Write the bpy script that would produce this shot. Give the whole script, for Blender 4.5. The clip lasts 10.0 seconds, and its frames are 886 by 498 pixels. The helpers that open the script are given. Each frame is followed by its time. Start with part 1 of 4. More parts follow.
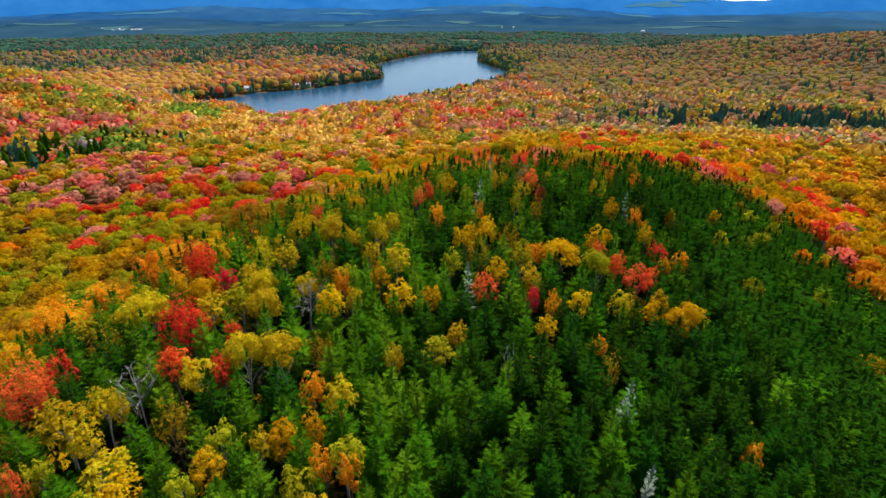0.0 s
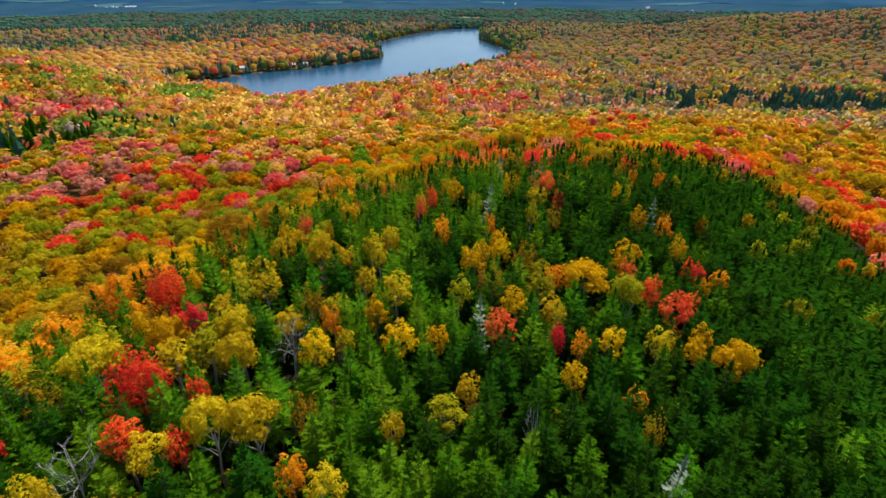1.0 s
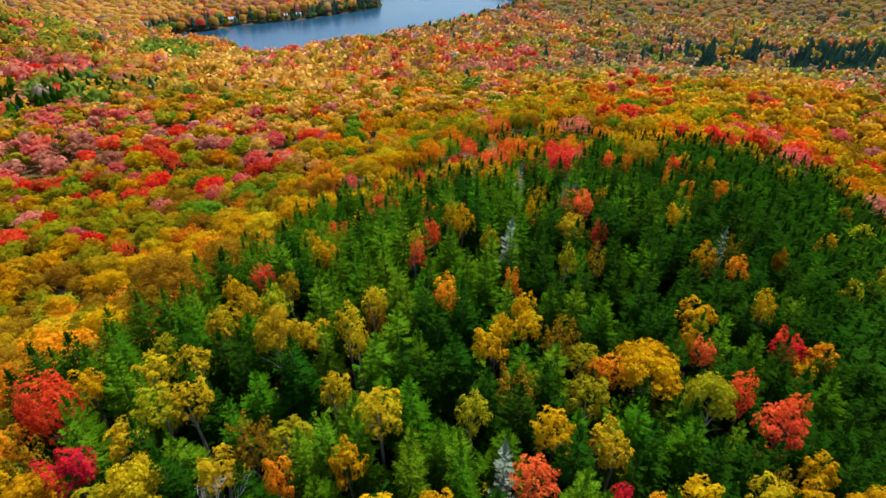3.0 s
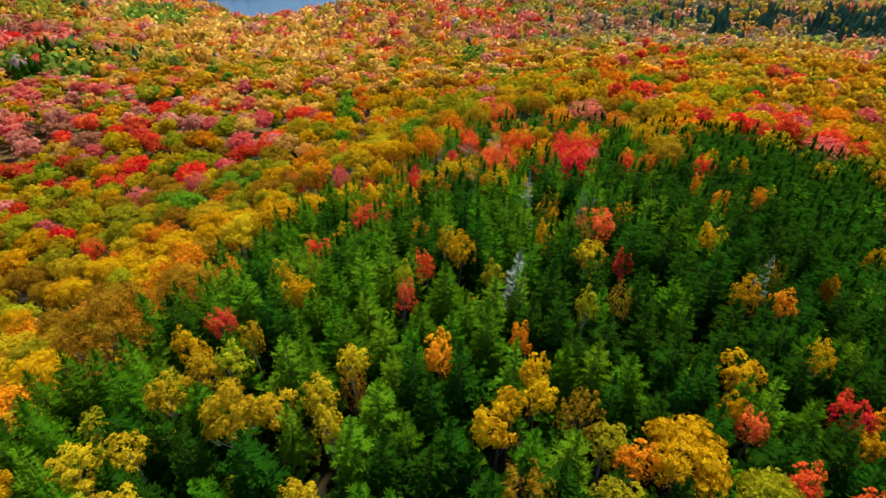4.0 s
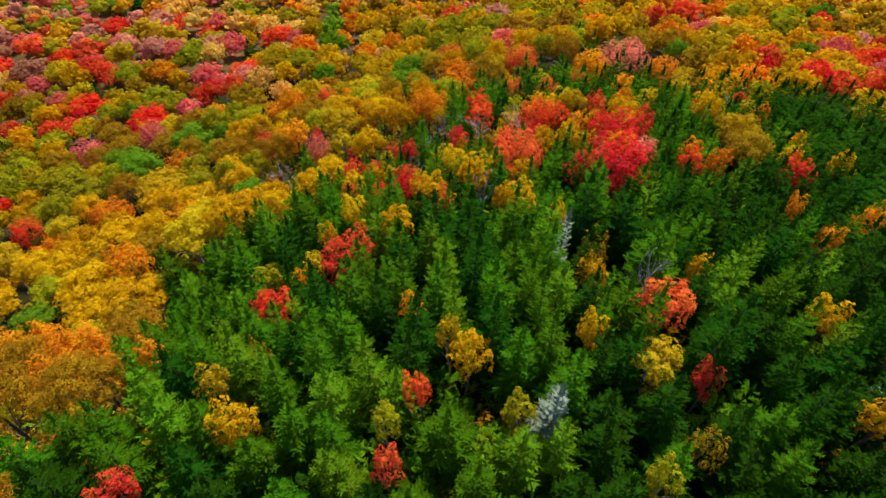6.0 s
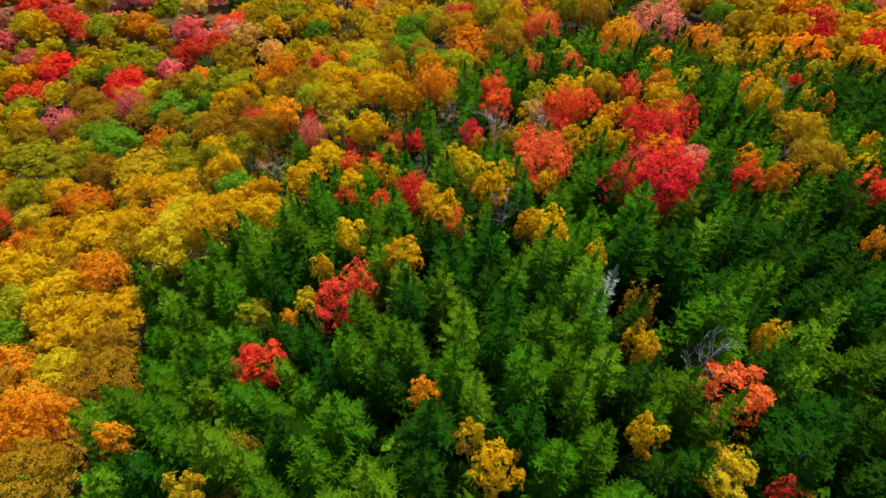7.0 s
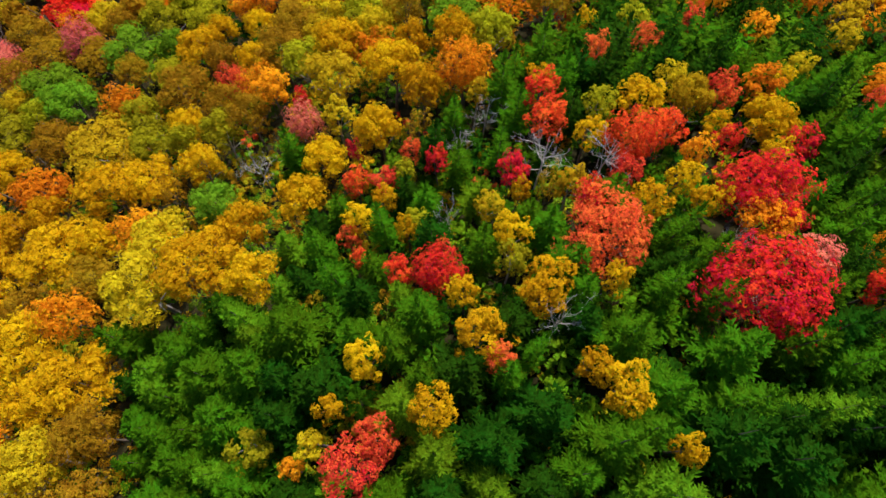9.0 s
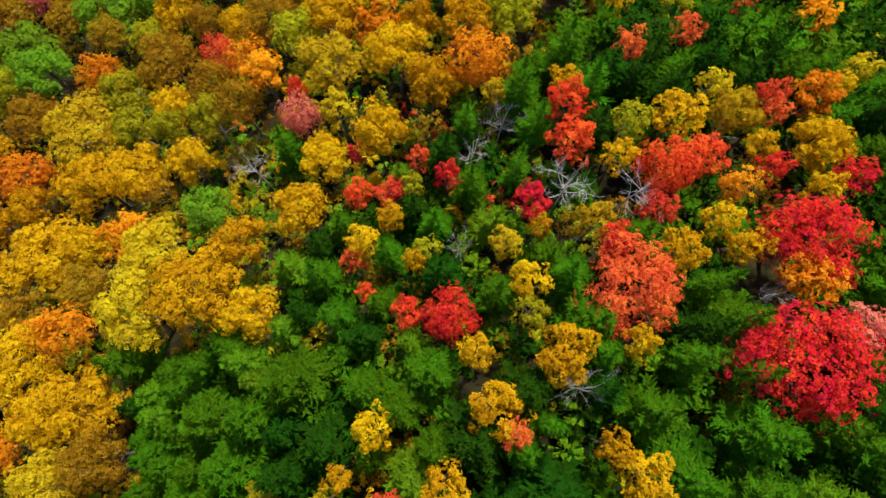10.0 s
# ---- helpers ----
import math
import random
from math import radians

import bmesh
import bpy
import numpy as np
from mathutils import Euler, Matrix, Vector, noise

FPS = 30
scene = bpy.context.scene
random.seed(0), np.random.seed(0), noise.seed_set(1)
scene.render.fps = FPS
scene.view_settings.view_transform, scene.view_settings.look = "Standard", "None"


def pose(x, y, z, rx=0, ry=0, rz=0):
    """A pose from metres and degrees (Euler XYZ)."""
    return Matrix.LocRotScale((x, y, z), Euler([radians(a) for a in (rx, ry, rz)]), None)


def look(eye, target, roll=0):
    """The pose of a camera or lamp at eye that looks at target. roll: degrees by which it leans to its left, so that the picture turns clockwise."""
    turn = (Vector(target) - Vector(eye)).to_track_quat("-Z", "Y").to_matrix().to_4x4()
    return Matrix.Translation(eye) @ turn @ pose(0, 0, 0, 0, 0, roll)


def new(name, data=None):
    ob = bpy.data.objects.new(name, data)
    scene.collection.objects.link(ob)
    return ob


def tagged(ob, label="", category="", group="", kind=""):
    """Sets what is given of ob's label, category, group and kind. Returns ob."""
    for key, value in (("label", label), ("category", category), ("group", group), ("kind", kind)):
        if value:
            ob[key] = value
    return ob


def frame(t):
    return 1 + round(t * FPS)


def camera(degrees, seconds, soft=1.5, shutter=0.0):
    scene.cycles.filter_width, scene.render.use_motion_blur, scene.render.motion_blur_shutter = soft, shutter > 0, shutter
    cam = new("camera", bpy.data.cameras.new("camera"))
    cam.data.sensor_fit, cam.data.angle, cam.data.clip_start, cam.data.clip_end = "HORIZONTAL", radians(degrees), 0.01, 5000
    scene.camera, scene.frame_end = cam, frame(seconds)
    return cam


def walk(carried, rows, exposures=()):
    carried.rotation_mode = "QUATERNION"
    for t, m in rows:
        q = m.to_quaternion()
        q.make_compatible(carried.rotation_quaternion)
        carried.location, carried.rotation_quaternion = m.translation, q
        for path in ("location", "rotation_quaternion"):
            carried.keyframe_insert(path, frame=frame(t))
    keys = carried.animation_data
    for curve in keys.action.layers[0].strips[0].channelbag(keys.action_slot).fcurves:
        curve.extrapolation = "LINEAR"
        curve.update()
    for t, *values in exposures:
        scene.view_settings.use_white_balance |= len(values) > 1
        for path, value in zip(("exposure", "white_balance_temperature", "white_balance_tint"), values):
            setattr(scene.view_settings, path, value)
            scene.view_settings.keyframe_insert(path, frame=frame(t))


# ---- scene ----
cam = camera(79.8, 10.0, soft=1.55)
METRES, EYE, TILT, LEAN, TURN = 120.0, 130.0, -24.7, 0.0, 0.0
ROWS = [
    (0.0, 0.0, 0.0, 0.0, 0.0, -0.0, 0.0),
    (0.5, -0.0031, 0.0444, 0.0222, 0.0, -1.07, 0.02),
    (1.0, -0.0065, 0.0903, 0.0454, 0.04, -2.13, 0.05),
    (1.5, -0.0086, 0.134, 0.0675, 0.05, -3.12, 0.03),
    (2.0, -0.0099, 0.1798, 0.0906, 0.08, -4.23, 0.04),
    (2.5, -0.01, 0.2237, 0.1124, 0.14, -5.59, 0.04),
    (4.0, -0.0038, 0.3604, 0.1809, 0.29, -10.58, 0.08),
    (4.5, -0.0015, 0.4055, 0.2025, 0.35, -12.8, 0.07),
    (5.0, -0.0002, 0.4528, 0.2246, 0.41, -15.28, 0.04),
    (5.5, -0.0012, 0.4979, 0.2448, 0.51, -17.94, 0.01),
    (7.0, -0.0151, 0.6343, 0.3061, 0.74, -27.4, -0.2),
    (7.5, -0.0212, 0.68, 0.3271, 0.89, -30.54, -0.25),
    (8.0, -0.0275, 0.7259, 0.3482, 1.06, -34.23, -0.33),
    (8.5, -0.0337, 0.7692, 0.3681, 1.21, -38.04, -0.4),
    (9.0, -0.0397, 0.814, 0.3891, 1.41, -42.26, -0.47),
    (9.5, -0.0448, 0.8562, 0.409, 1.62, -46.99, -0.5),
    (10.0, -0.0487, 0.8993, 0.4299, 1.87, -51.9, -0.55),
]
walk(cam, [(t, pose(0, 0, EYE, TILT, LEAN, TURN) @ pose(METRES * x, METRES * y, METRES * z, 90 + pitch, roll, yaw)) for t, x, y, z, yaw, pitch, roll in ROWS])
EXPOSURE = 0.44
scene.view_settings.exposure = EXPOSURE

# ---- daylight ----
SUN_FROM, SUN_UP = 20.0, 57.0          # degrees: compass bearing from +y towards +x, and height
world = bpy.data.worlds.new("sky")
scene.world = world
world.use_nodes = True
wn, wl = world.node_tree.nodes, world.node_tree.links
sky = wn.new("ShaderNodeTexSky")
sky.sky_type, sky.sun_disc = "NISHITA", False
sky.sun_elevation, sky.sun_rotation = radians(SUN_UP), radians(SUN_FROM)
sky.altitude, sky.air_density, sky.dust_density = 500.0, 1.0, 0.3
wn["Background"].inputs["Strength"].default_value = 0.13
wl.new(sky.outputs["Color"], wn["Background"].inputs["Color"])

sun = new("sun", bpy.data.lights.new("sun", "SUN"))
sun.data.energy, sun.data.angle, sun.data.color = 4.7, radians(4.0), (1.0, 0.94, 0.84)
az, el = radians(SUN_FROM), radians(SUN_UP)
toward = Vector((math.sin(az) * math.cos(el), math.cos(az) * math.cos(el), math.sin(el)))
sun.matrix_world = look(toward * 400 + Vector((0, 80, 90)), (0, 80, 90))


# ---- materials ----
def material(name, rough=0.7):
    m = bpy.data.materials.new(name)
    m.use_nodes = True
    b = m.node_tree.nodes["Principled BSDF"]
    b.inputs["Roughness"].default_value = rough
    b.inputs["Specular IOR Level"].default_value = 0.12
    return m, m.node_tree.nodes, m.node_tree.links, b


def math_node(nodes, links, op, a, b):
    n = nodes.new("ShaderNodeMath")
    n.operation = op
    for socket, v in zip(n.inputs, (a, b)):
        if isinstance(v, (int, float)):
            socket.default_value = v
        else:
            links.new(v, socket)
    return n.outputs[0]


def noise_node(nodes, links, scale, detail=3.0, space="Object"):
    tc = nodes.new("ShaderNodeTexCoord")
    n = nodes.new("ShaderNodeTexNoise")
    n.inputs["Scale"].default_value, n.inputs["Detail"].default_value = scale, detail
    links.new(tc.outputs[space], n.inputs["Vector"])
    return n.outputs["Fac"]


def foliage(name, colour, through_light=0.4, hue=0.025, value=0.28, attribute=False, leaf_size=0.0, cover=0.62):
    """Leaves: colour varies from leaf to leaf, over the crown and from tree to tree; some light passes through.
    With a leaf size, each spray is cut into single leaves with gaps between them."""
    m, nodes, links, b = material(name, 0.75)
    b.inputs["Specular IOR Level"].default_value = 0.0
    geo, info = nodes.new("ShaderNodeNewGeometry"), nodes.new("ShaderNodeObjectInfo")
    hsv = nodes.new("ShaderNodeHueSaturation")
    if attribute:
        at = nodes.new("ShaderNodeAttribute")
        at.attribute_name = "leaf_tint"
        links.new(at.outputs["Color"], hsv.inputs["Color"])
    else:
        hsv.inputs["Color"].default_value = (*colour, 1)
    fac = noise_node(nodes, links, 0.35 if attribute else 0.5, 2.0)
    leaf = math_node(nodes, links, "SUBTRACT", geo.outputs["Random Per Island"], 0.5)
    tree = math_node(nodes, links, "SUBTRACT", info.outputs["Random"], 0.5)
    patch = math_node(nodes, links, "SUBTRACT", fac, 0.5)
    h = math_node(nodes, links, "MULTIPLY", leaf, hue)
    h = math_node(nodes, links, "ADD", h, math_node(nodes, links, "MULTIPLY", patch, hue * 1.6))
    if not attribute:
        h = math_node(nodes, links, "ADD", h, math_node(nodes, links, "MULTIPLY", tree, hue * 1.2))
    links.new(math_node(nodes, links, "ADD", h, 0.5), hsv.inputs["Hue"])
    v = math_node(nodes, links, "MULTIPLY", leaf, value)
    v = math_node(nodes, links, "ADD", v, math_node(nodes, links, "MULTIPLY", patch, 0.3 if attribute else 0.6))
    if not attribute:
        v = math_node(nodes, links, "ADD", v, math_node(nodes, links, "MULTIPLY", tree, 0.3))
    t, mix = nodes.new("ShaderNodeBsdfTranslucent"), nodes.new("ShaderNodeMixShader")
    shader = mix.outputs[0]
    if leaf_size:
        tc, cell = nodes.new("ShaderNodeTexCoord"), nodes.new("ShaderNodeTexVoronoi")
        cell.inputs["Scale"].default_value = 1.0 / leaf_size
        links.new(tc.outputs["Object"], cell.inputs["Vector"])
        single = nodes.new("ShaderNodeSeparateColor")
        links.new(cell.outputs["Color"], single.inputs["Color"])
        one = math_node(nodes, links, "MULTIPLY", math_node(nodes, links, "SUBTRACT", single.outputs[0], 0.5), 0.5)
        v = math_node(nodes, links, "ADD", v, one)
        gap = math_node(nodes, links, "GREATER_THAN", cell.outputs["Distance"], cover)
        clear, cut = nodes.new("ShaderNodeBsdfTransparent"), nodes.new("ShaderNodeMixShader")
        links.new(gap, cut.inputs["Fac"])
        links.new(mix.outputs[0], cut.inputs[1])
        links.new(clear.outputs[0], cut.inputs[2])
        shader = cut.outputs[0]
    links.new(math_node(nodes, links, "ADD", v, 1.0), hsv.inputs["Value"])
    links.new(hsv.outputs["Color"], b.inputs["Base Color"])
    links.new(hsv.outputs["Color"], t.inputs["Color"])
    mix.inputs["Fac"].default_value = through_light
    links.new(b.outputs[0], mix.inputs[1])
    links.new(t.outputs[0], mix.inputs[2])
    links.new(shader, nodes["Material Output"].inputs["Surface"])
    return m


def mottled(name, dark, light, scales, rough=0.9, bump=0.0, space="Object"):
    """A surface that varies between two colours at two scales, with relief."""
    m, nodes, links, b = material(name, rough)
    a, c = noise_node(nodes, links, scales[0], 4.0, space), noise_node(nodes, links, scales[1], 5.0, space)
    s = math_node(nodes, links, "ADD", math_node(nodes, links, "MULTIPLY", a, 0.6), math_node(nodes, links, "MULTIPLY", c, 0.4))
    ramp = nodes.new("ShaderNodeValToRGB")
    ramp.color_ramp.elements[0].position, ramp.color_ramp.elements[0].color = 0.34, (*dark, 1)
    ramp.color_ramp.elements[1].position, ramp.color_ramp.elements[1].color = 0.66, (*light, 1)
    links.new(s, ramp.inputs["Fac"])
    links.new(ramp.outputs["Color"], b.inputs["Base Color"])
    if bump:
        n = nodes.new("ShaderNodeBump")
        n.inputs["Distance"].default_value = bump
        links.new(c, n.inputs["Height"])
        links.new(n.outputs["Normal"], b.inputs["Normal"])
    return m


# haze is mixed into D, K, M and Q, a patch of sun into E
TINTS = {
    "A": (0.60, 0.335, 0.006), "Y": (0.52, 0.35, 0.010), "O": (0.74, 0.26, 0.010), "R": (0.72, 0.048, 0.020),
    "V": (0.74, 0.10, 0.030), "P": (0.72, 0.16, 0.12), "L": (0.35, 0.32, 0.010), "G": (0.15, 0.28, 0.012),
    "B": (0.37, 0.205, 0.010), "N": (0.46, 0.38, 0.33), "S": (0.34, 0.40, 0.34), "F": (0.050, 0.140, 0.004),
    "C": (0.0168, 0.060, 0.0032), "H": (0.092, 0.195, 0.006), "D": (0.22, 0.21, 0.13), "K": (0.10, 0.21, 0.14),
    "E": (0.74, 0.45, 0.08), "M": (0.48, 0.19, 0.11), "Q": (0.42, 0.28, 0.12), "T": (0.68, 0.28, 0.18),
}
LEAF = {k: foliage("leaves_" + k.lower(), TINTS[k], 0.4, 0.02, leaf_size=0.12, cover=0.50 if k in "VPB" else 0.53 if k == "R" else 0.57) for k in "AYORVPLGB"}
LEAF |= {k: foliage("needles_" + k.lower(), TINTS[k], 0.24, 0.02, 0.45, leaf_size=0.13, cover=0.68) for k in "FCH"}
LEAF_MIXED = foliage("leaves_mixed", (0.3, 0.2, 0.05), 0.6, value=0.16, attribute=True)
LEAF_FAR = foliage("leaves_far", (0.3, 0.2, 0.05), 0.65, hue=0.008, value=0.05, attribute=True)
LEAF_BRUSH = foliage("leaves_brush", (0.3, 0.2, 0.05), 0.3, attribute=True, leaf_size=0.16, cover=0.56)
NEEDLES_MIXED = foliage("needles_mixed", (0.02, 0.07, 0.01), 0.2, attribute=True, leaf_size=0.16, cover=0.68)
LEAF_VALLEY = foliage("leaves_valley", (0.3, 0.2, 0.05), 0.58, value=0.14, attribute=True, leaf_size=0.28, cover=0.66)
BARK = mottled("bark", (0.06, 0.045, 0.035), (0.20, 0.16, 0.13), (1.2, 9.0), 0.9, 0.03)
PALE_BARK = mottled("pale_bark", (0.20, 0.18, 0.165), (0.42, 0.38, 0.35), (1.0, 8.0), 0.85, 0.02)
TWIGS = mottled("bleached_twigs", (0.34, 0.31, 0.29), (0.58, 0.54, 0.50), (1.0, 8.0), 0.85, 0.02)
LICHEN = mottled("lichen_grey_needles", (0.10, 0.14, 0.09), (0.25, 0.31, 0.22), (0.8, 6.0), 0.9)
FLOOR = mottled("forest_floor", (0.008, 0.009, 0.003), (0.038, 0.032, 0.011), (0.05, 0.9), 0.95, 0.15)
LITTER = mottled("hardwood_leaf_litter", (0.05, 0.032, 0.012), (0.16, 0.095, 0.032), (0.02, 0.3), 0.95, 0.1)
# blue of the distant haze is painted into this floor's colour
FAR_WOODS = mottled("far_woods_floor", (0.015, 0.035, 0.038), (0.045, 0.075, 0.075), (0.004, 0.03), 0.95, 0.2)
MARSH = mottled("marsh_grass", (0.16, 0.14, 0.07), (0.36, 0.30, 0.17), (0.03, 0.4), 0.95, 0.1)
FIELD = mottled("hay_field", (0.10, 0.17, 0.06), (0.20, 0.25, 0.10), (0.01, 0.2), 0.95)
WHITE_WALL = mottled("white_clapboard", (0.62, 0.62, 0.60), (0.82, 0.82, 0.80), (0.3, 4.0), 0.6)
GREY_ROOF = mottled("pale_metal_roof", (0.52, 0.52, 0.53), (0.72, 0.72, 0.72), (0.4, 5.0), 0.85)
GLASS_DARK = mottled("dark_window", (0.02, 0.025, 0.03), (0.05, 0.06, 0.07), (0.4, 2.0), 0.15)


def water():
    m, nodes, links, b = material("lake_water", 0.2)
    b.inputs["Base Color"].default_value = (0.008, 0.058, 0.115, 1)
    b.inputs["Specular IOR Level"].default_value = 0.16
    n = nodes.new("ShaderNodeBump")
    n.inputs["Distance"].default_value, n.inputs["Strength"].default_value = 0.25, 0.6
    links.new(noise_node(nodes, links, 0.25, 4.0), n.inputs["Height"])
    links.new(n.outputs["Normal"], b.inputs["Normal"])
    return m


WATER = water()


def haze_backdrop(name, dark, light, glow):
    """Far land with the haze of miles of air painted in: blue base colours and a slight glow."""
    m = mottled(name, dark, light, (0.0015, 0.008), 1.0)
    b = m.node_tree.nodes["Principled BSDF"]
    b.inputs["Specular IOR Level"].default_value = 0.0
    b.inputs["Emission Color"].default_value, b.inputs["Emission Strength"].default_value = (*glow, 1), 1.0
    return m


# swells of the land: centre, half-widths, height, turn, steepness
HILLS = [
    (1.37, 65.19, 82.88, 176.0, 41.43, -0.57, 0.92),
    (-23.84, 95.07, 581.05, 240.37, 22.58, 0.42, 2.0),
    (-465.9, 515.35, 356.01, 76.53, 26.05, -0.58, 0.78),
    (17.99, 183.03, 23.7, 299.66, 5.42, -0.43, 1.11),
    (40.72, 125.18, 68.66, 17.74, 3.36, 0.75, 2.0),
    (-33.88, 84.47, 11.18, 44.5, 2.69, -0.35, 1.66),
    (-30.6, 108.56, 18.85, 9.83, -6.03, -0.11, 1.52),
    (-15.52, 135.5, 16.06, 13.45, -4.25, -0.54, 1.79),
    (-24.01, 150.7, 9.09, 14.1, 3.27, -0.2, 0.83),
]

# ---- the lie of the land ----
CANOPY, RISE = 9.0, 0.88               # height of the crowns' middle over the ground; the trees' scale upwards
LAKE_LEVEL = 20.0


def swell(x, y, x0, y0, sx, sy, a, turn=0.0, steep=1.0):
    c, s = math.cos(turn), math.sin(turn)
    u, v = ((x - x0) * c + (y - y0) * s) / sx, (-(x - x0) * s + (y - y0) * c) / sy
    return a * np.exp(-(u * u + v * v) ** steep)


LAKE = np.array([(-278, 616), (-231, 598), (-163, 534), (-136, 566), (-68, 620), (-3, 706), (45, 775), (100, 880), (122, 980), (113, 1033),
                 (94, 1103), (75, 1220), (92, 1400), (87, 1505), (24, 1486), (-34, 1414), (-88, 1290), (-122, 1190), (-150, 1100), (-118, 1000), (-99, 935), (-104, 905),
                 (-144, 853), (-195, 792), (-266, 749), (-283, 710), (-327, 692)], float)


def to_shore(x, y):
    """Metres to the lake's shore, less than nothing on the water."""
    near, inside = np.full(np.shape(x), 1e9), np.zeros(np.shape(x), bool)
    for (ax, ay), (bx, by) in zip(LAKE, np.roll(LAKE, -1, 0)):
        t = np.clip(((x - ax) * (bx - ax) + (y - ay) * (by - ay)) / ((bx - ax) ** 2 + (by - ay) ** 2), 0, 1)
        near = np.minimum(near, np.hypot(x - ax - t * (bx - ax), y - ay - t * (by - ay)))
        cross = (ay > y) != (by > y)
        inside ^= cross & (x < (bx - ax) * (y - ay) / (by - ay if by != ay else 1e-9) + ax)
    return np.where(inside, -near, near)


def ground_at(x, y):
    x, y = np.asarray(x, float), np.asarray(y, float)
    z = np.full(np.shape(x), 34.0 - CANOPY)
    for h in HILLS:
        z = z + swell(x, y, *h)
    z = z - swell(x, y, 300, 455, 150, 45, 10) + swell(x, y, -440, 555, 180, 50, 22, -0.45)
    z = z + swell(x, y, 880, 1060, 420, 260, 46, -0.25, 1.3) + swell(x, y, -700, 1150, 300, 160, 8) + swell(x, y, -250, 1250, 160, 300, 6)
    far = np.clip((np.hypot(x, y) - 500) / 600, 0, 1)
    z = z + far * 3.0 * (np.sin(x / 83 + y / 140) * np.sin(y / 97 - x / 160) + 0.6 * np.sin(x / 41 + 1.3) * np.sin(y / 53))
    s = to_shore(x, y)
    k = np.clip(s / 60, 0, 1) ** 0.7
    z = np.where(s > 0, LAKE_LEVEL + 0.5 + (np.maximum(z, LAKE_LEVEL + 0.5) - LAKE_LEVEL - 0.5) * k, LAKE_LEVEL - 3 + 3.5 * np.exp(np.minimum(s, 0) / 6))
    return z


def spread(near, step, far, grow):
    """Sorted places along an axis: even steps near, growing steps beyond."""
    out, d = list(np.arange(0, near, step)), step
    while out[-1] < far:
        d *= grow
        out.append(out[-1] + d)
    return out


def mesh_from(name, verts, faces, mat, smooth=False, tints=None):
    """A triangle or quad mesh out of arrays."""
    verts, faces = np.asarray(verts, np.float32), np.asarray(faces, np.int32)
    me = bpy.data.meshes.new(name)
    n, k = faces.shape
    me.vertices.add(len(verts))
    me.vertices.foreach_set("co", verts.ravel())
    me.loops.add(n * k)
    me.loops.foreach_set("vertex_index", faces.ravel())
    me.polygons.add(n)
    me.polygons.foreach_set("loop_start", np.arange(0, n * k, k, dtype=np.int32))
    me.polygons.foreach_set("use_smooth", np.full(n, smooth))
    if tints is not None:
        at = me.attributes.new("leaf_tint", "FLOAT_COLOR", "POINT")
        at.data.foreach_set("color", np.c_[tints, np.ones(len(tints))].astype(np.float32).ravel())
    me.materials.append(mat)
    me.update(calc_edges=True)
    return me


def sheet(name, xs, ys, height, mat):
    X, Y = np.meshgrid(xs, ys)
    Z = height(X, Y)
    i = np.arange(len(xs) * len(ys)).reshape(len(ys), len(xs))
    q = np.stack([i[:-1, :-1], i[:-1, 1:], i[1:, 1:], i[1:, :-1]], -1).reshape(-1, 4)
    return mesh_from(name, np.stack([X, Y, Z], -1).reshape(-1, 3), q, mat, True)


half = spread(420, 9, 6500, 1.12)
xs = np.array([-v for v in half[:0:-1]] + half)
ys = np.array([-v for v in spread(60, 12, 900, 1.3)[:0:-1]] + spread(1560, 9, 6500, 1.12))
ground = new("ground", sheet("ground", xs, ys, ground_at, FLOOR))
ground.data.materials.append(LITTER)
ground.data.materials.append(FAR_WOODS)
# past 1600 m the ground takes the haze-tinted floor
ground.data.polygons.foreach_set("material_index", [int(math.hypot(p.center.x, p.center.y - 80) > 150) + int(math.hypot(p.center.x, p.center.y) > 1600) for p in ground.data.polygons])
tagged(ground, "dark brown forest floor of leaf litter under the trees", "ground", kind="structure")

lake = new("water", sheet("water", np.linspace(-420, 260, 9), np.linspace(480, 1560, 9), lambda x, y: x * 0 + LAKE_LEVEL, WATER))
tagged(lake, "calm blue lake among the wooded hills", "lake", kind="structure")


def patch(name, label, x, y, rx, ry, lift, mat, turn=0.0):
    """A clearing: an uneven oval that lies on the ground."""
    bm = bmesh.new()
    rings = []
    for r in (0.0, 0.35, 0.7, 1.0):
        ring = []
        for i in range(28 if r else 1):
            a = 2 * math.pi * i / 28
            q = r * (1 + 0.22 * math.sin(3 * a + x) + 0.12 * math.sin(7 * a + y))
            u, v = rx * q * math.cos(a), ry * q * math.sin(a)
            px, py = x + u * math.cos(turn) - v * math.sin(turn), y + u * math.sin(turn) + v * math.cos(turn)
            ring.append(bm.verts.new((px, py, float(ground_at(px, py)) + lift)))
        rings.append(ring)
    for a, b in zip(rings, rings[1:]):
        for i in range(28):
            j = (i + 1) % 28
            bm.faces.new((a[0], b[i], b[j]) if len(a) == 1 else (a[i], b[i], b[j], a[j]))
    me = bpy.data.meshes.new(name)
    bm.to_mesh(me)
    bm.free()
    me.materials.append(mat)
    return tagged(new(name, me), label, name.replace("_", " "), kind="structure")


CLEARINGS = []
for args in (("marsh", "tan marsh grass in a clearing among trees", 310, 420, 130, 32, 0.6, MARSH),
             ("meadow", "green hay meadow between the woods", 420, 1290, 120, 70, 1.5, FIELD),
             ("meadow", "pale green hay field at the woods' edge", -800, 1560, 70, 50, 1.5, FIELD),
             ("beach", "tan sandy clearing at the end of the lake", 70, 1800, 70, 90, 1.5, MARSH)):
    patch(*args)
    CLEARINGS.append(args[2:6])


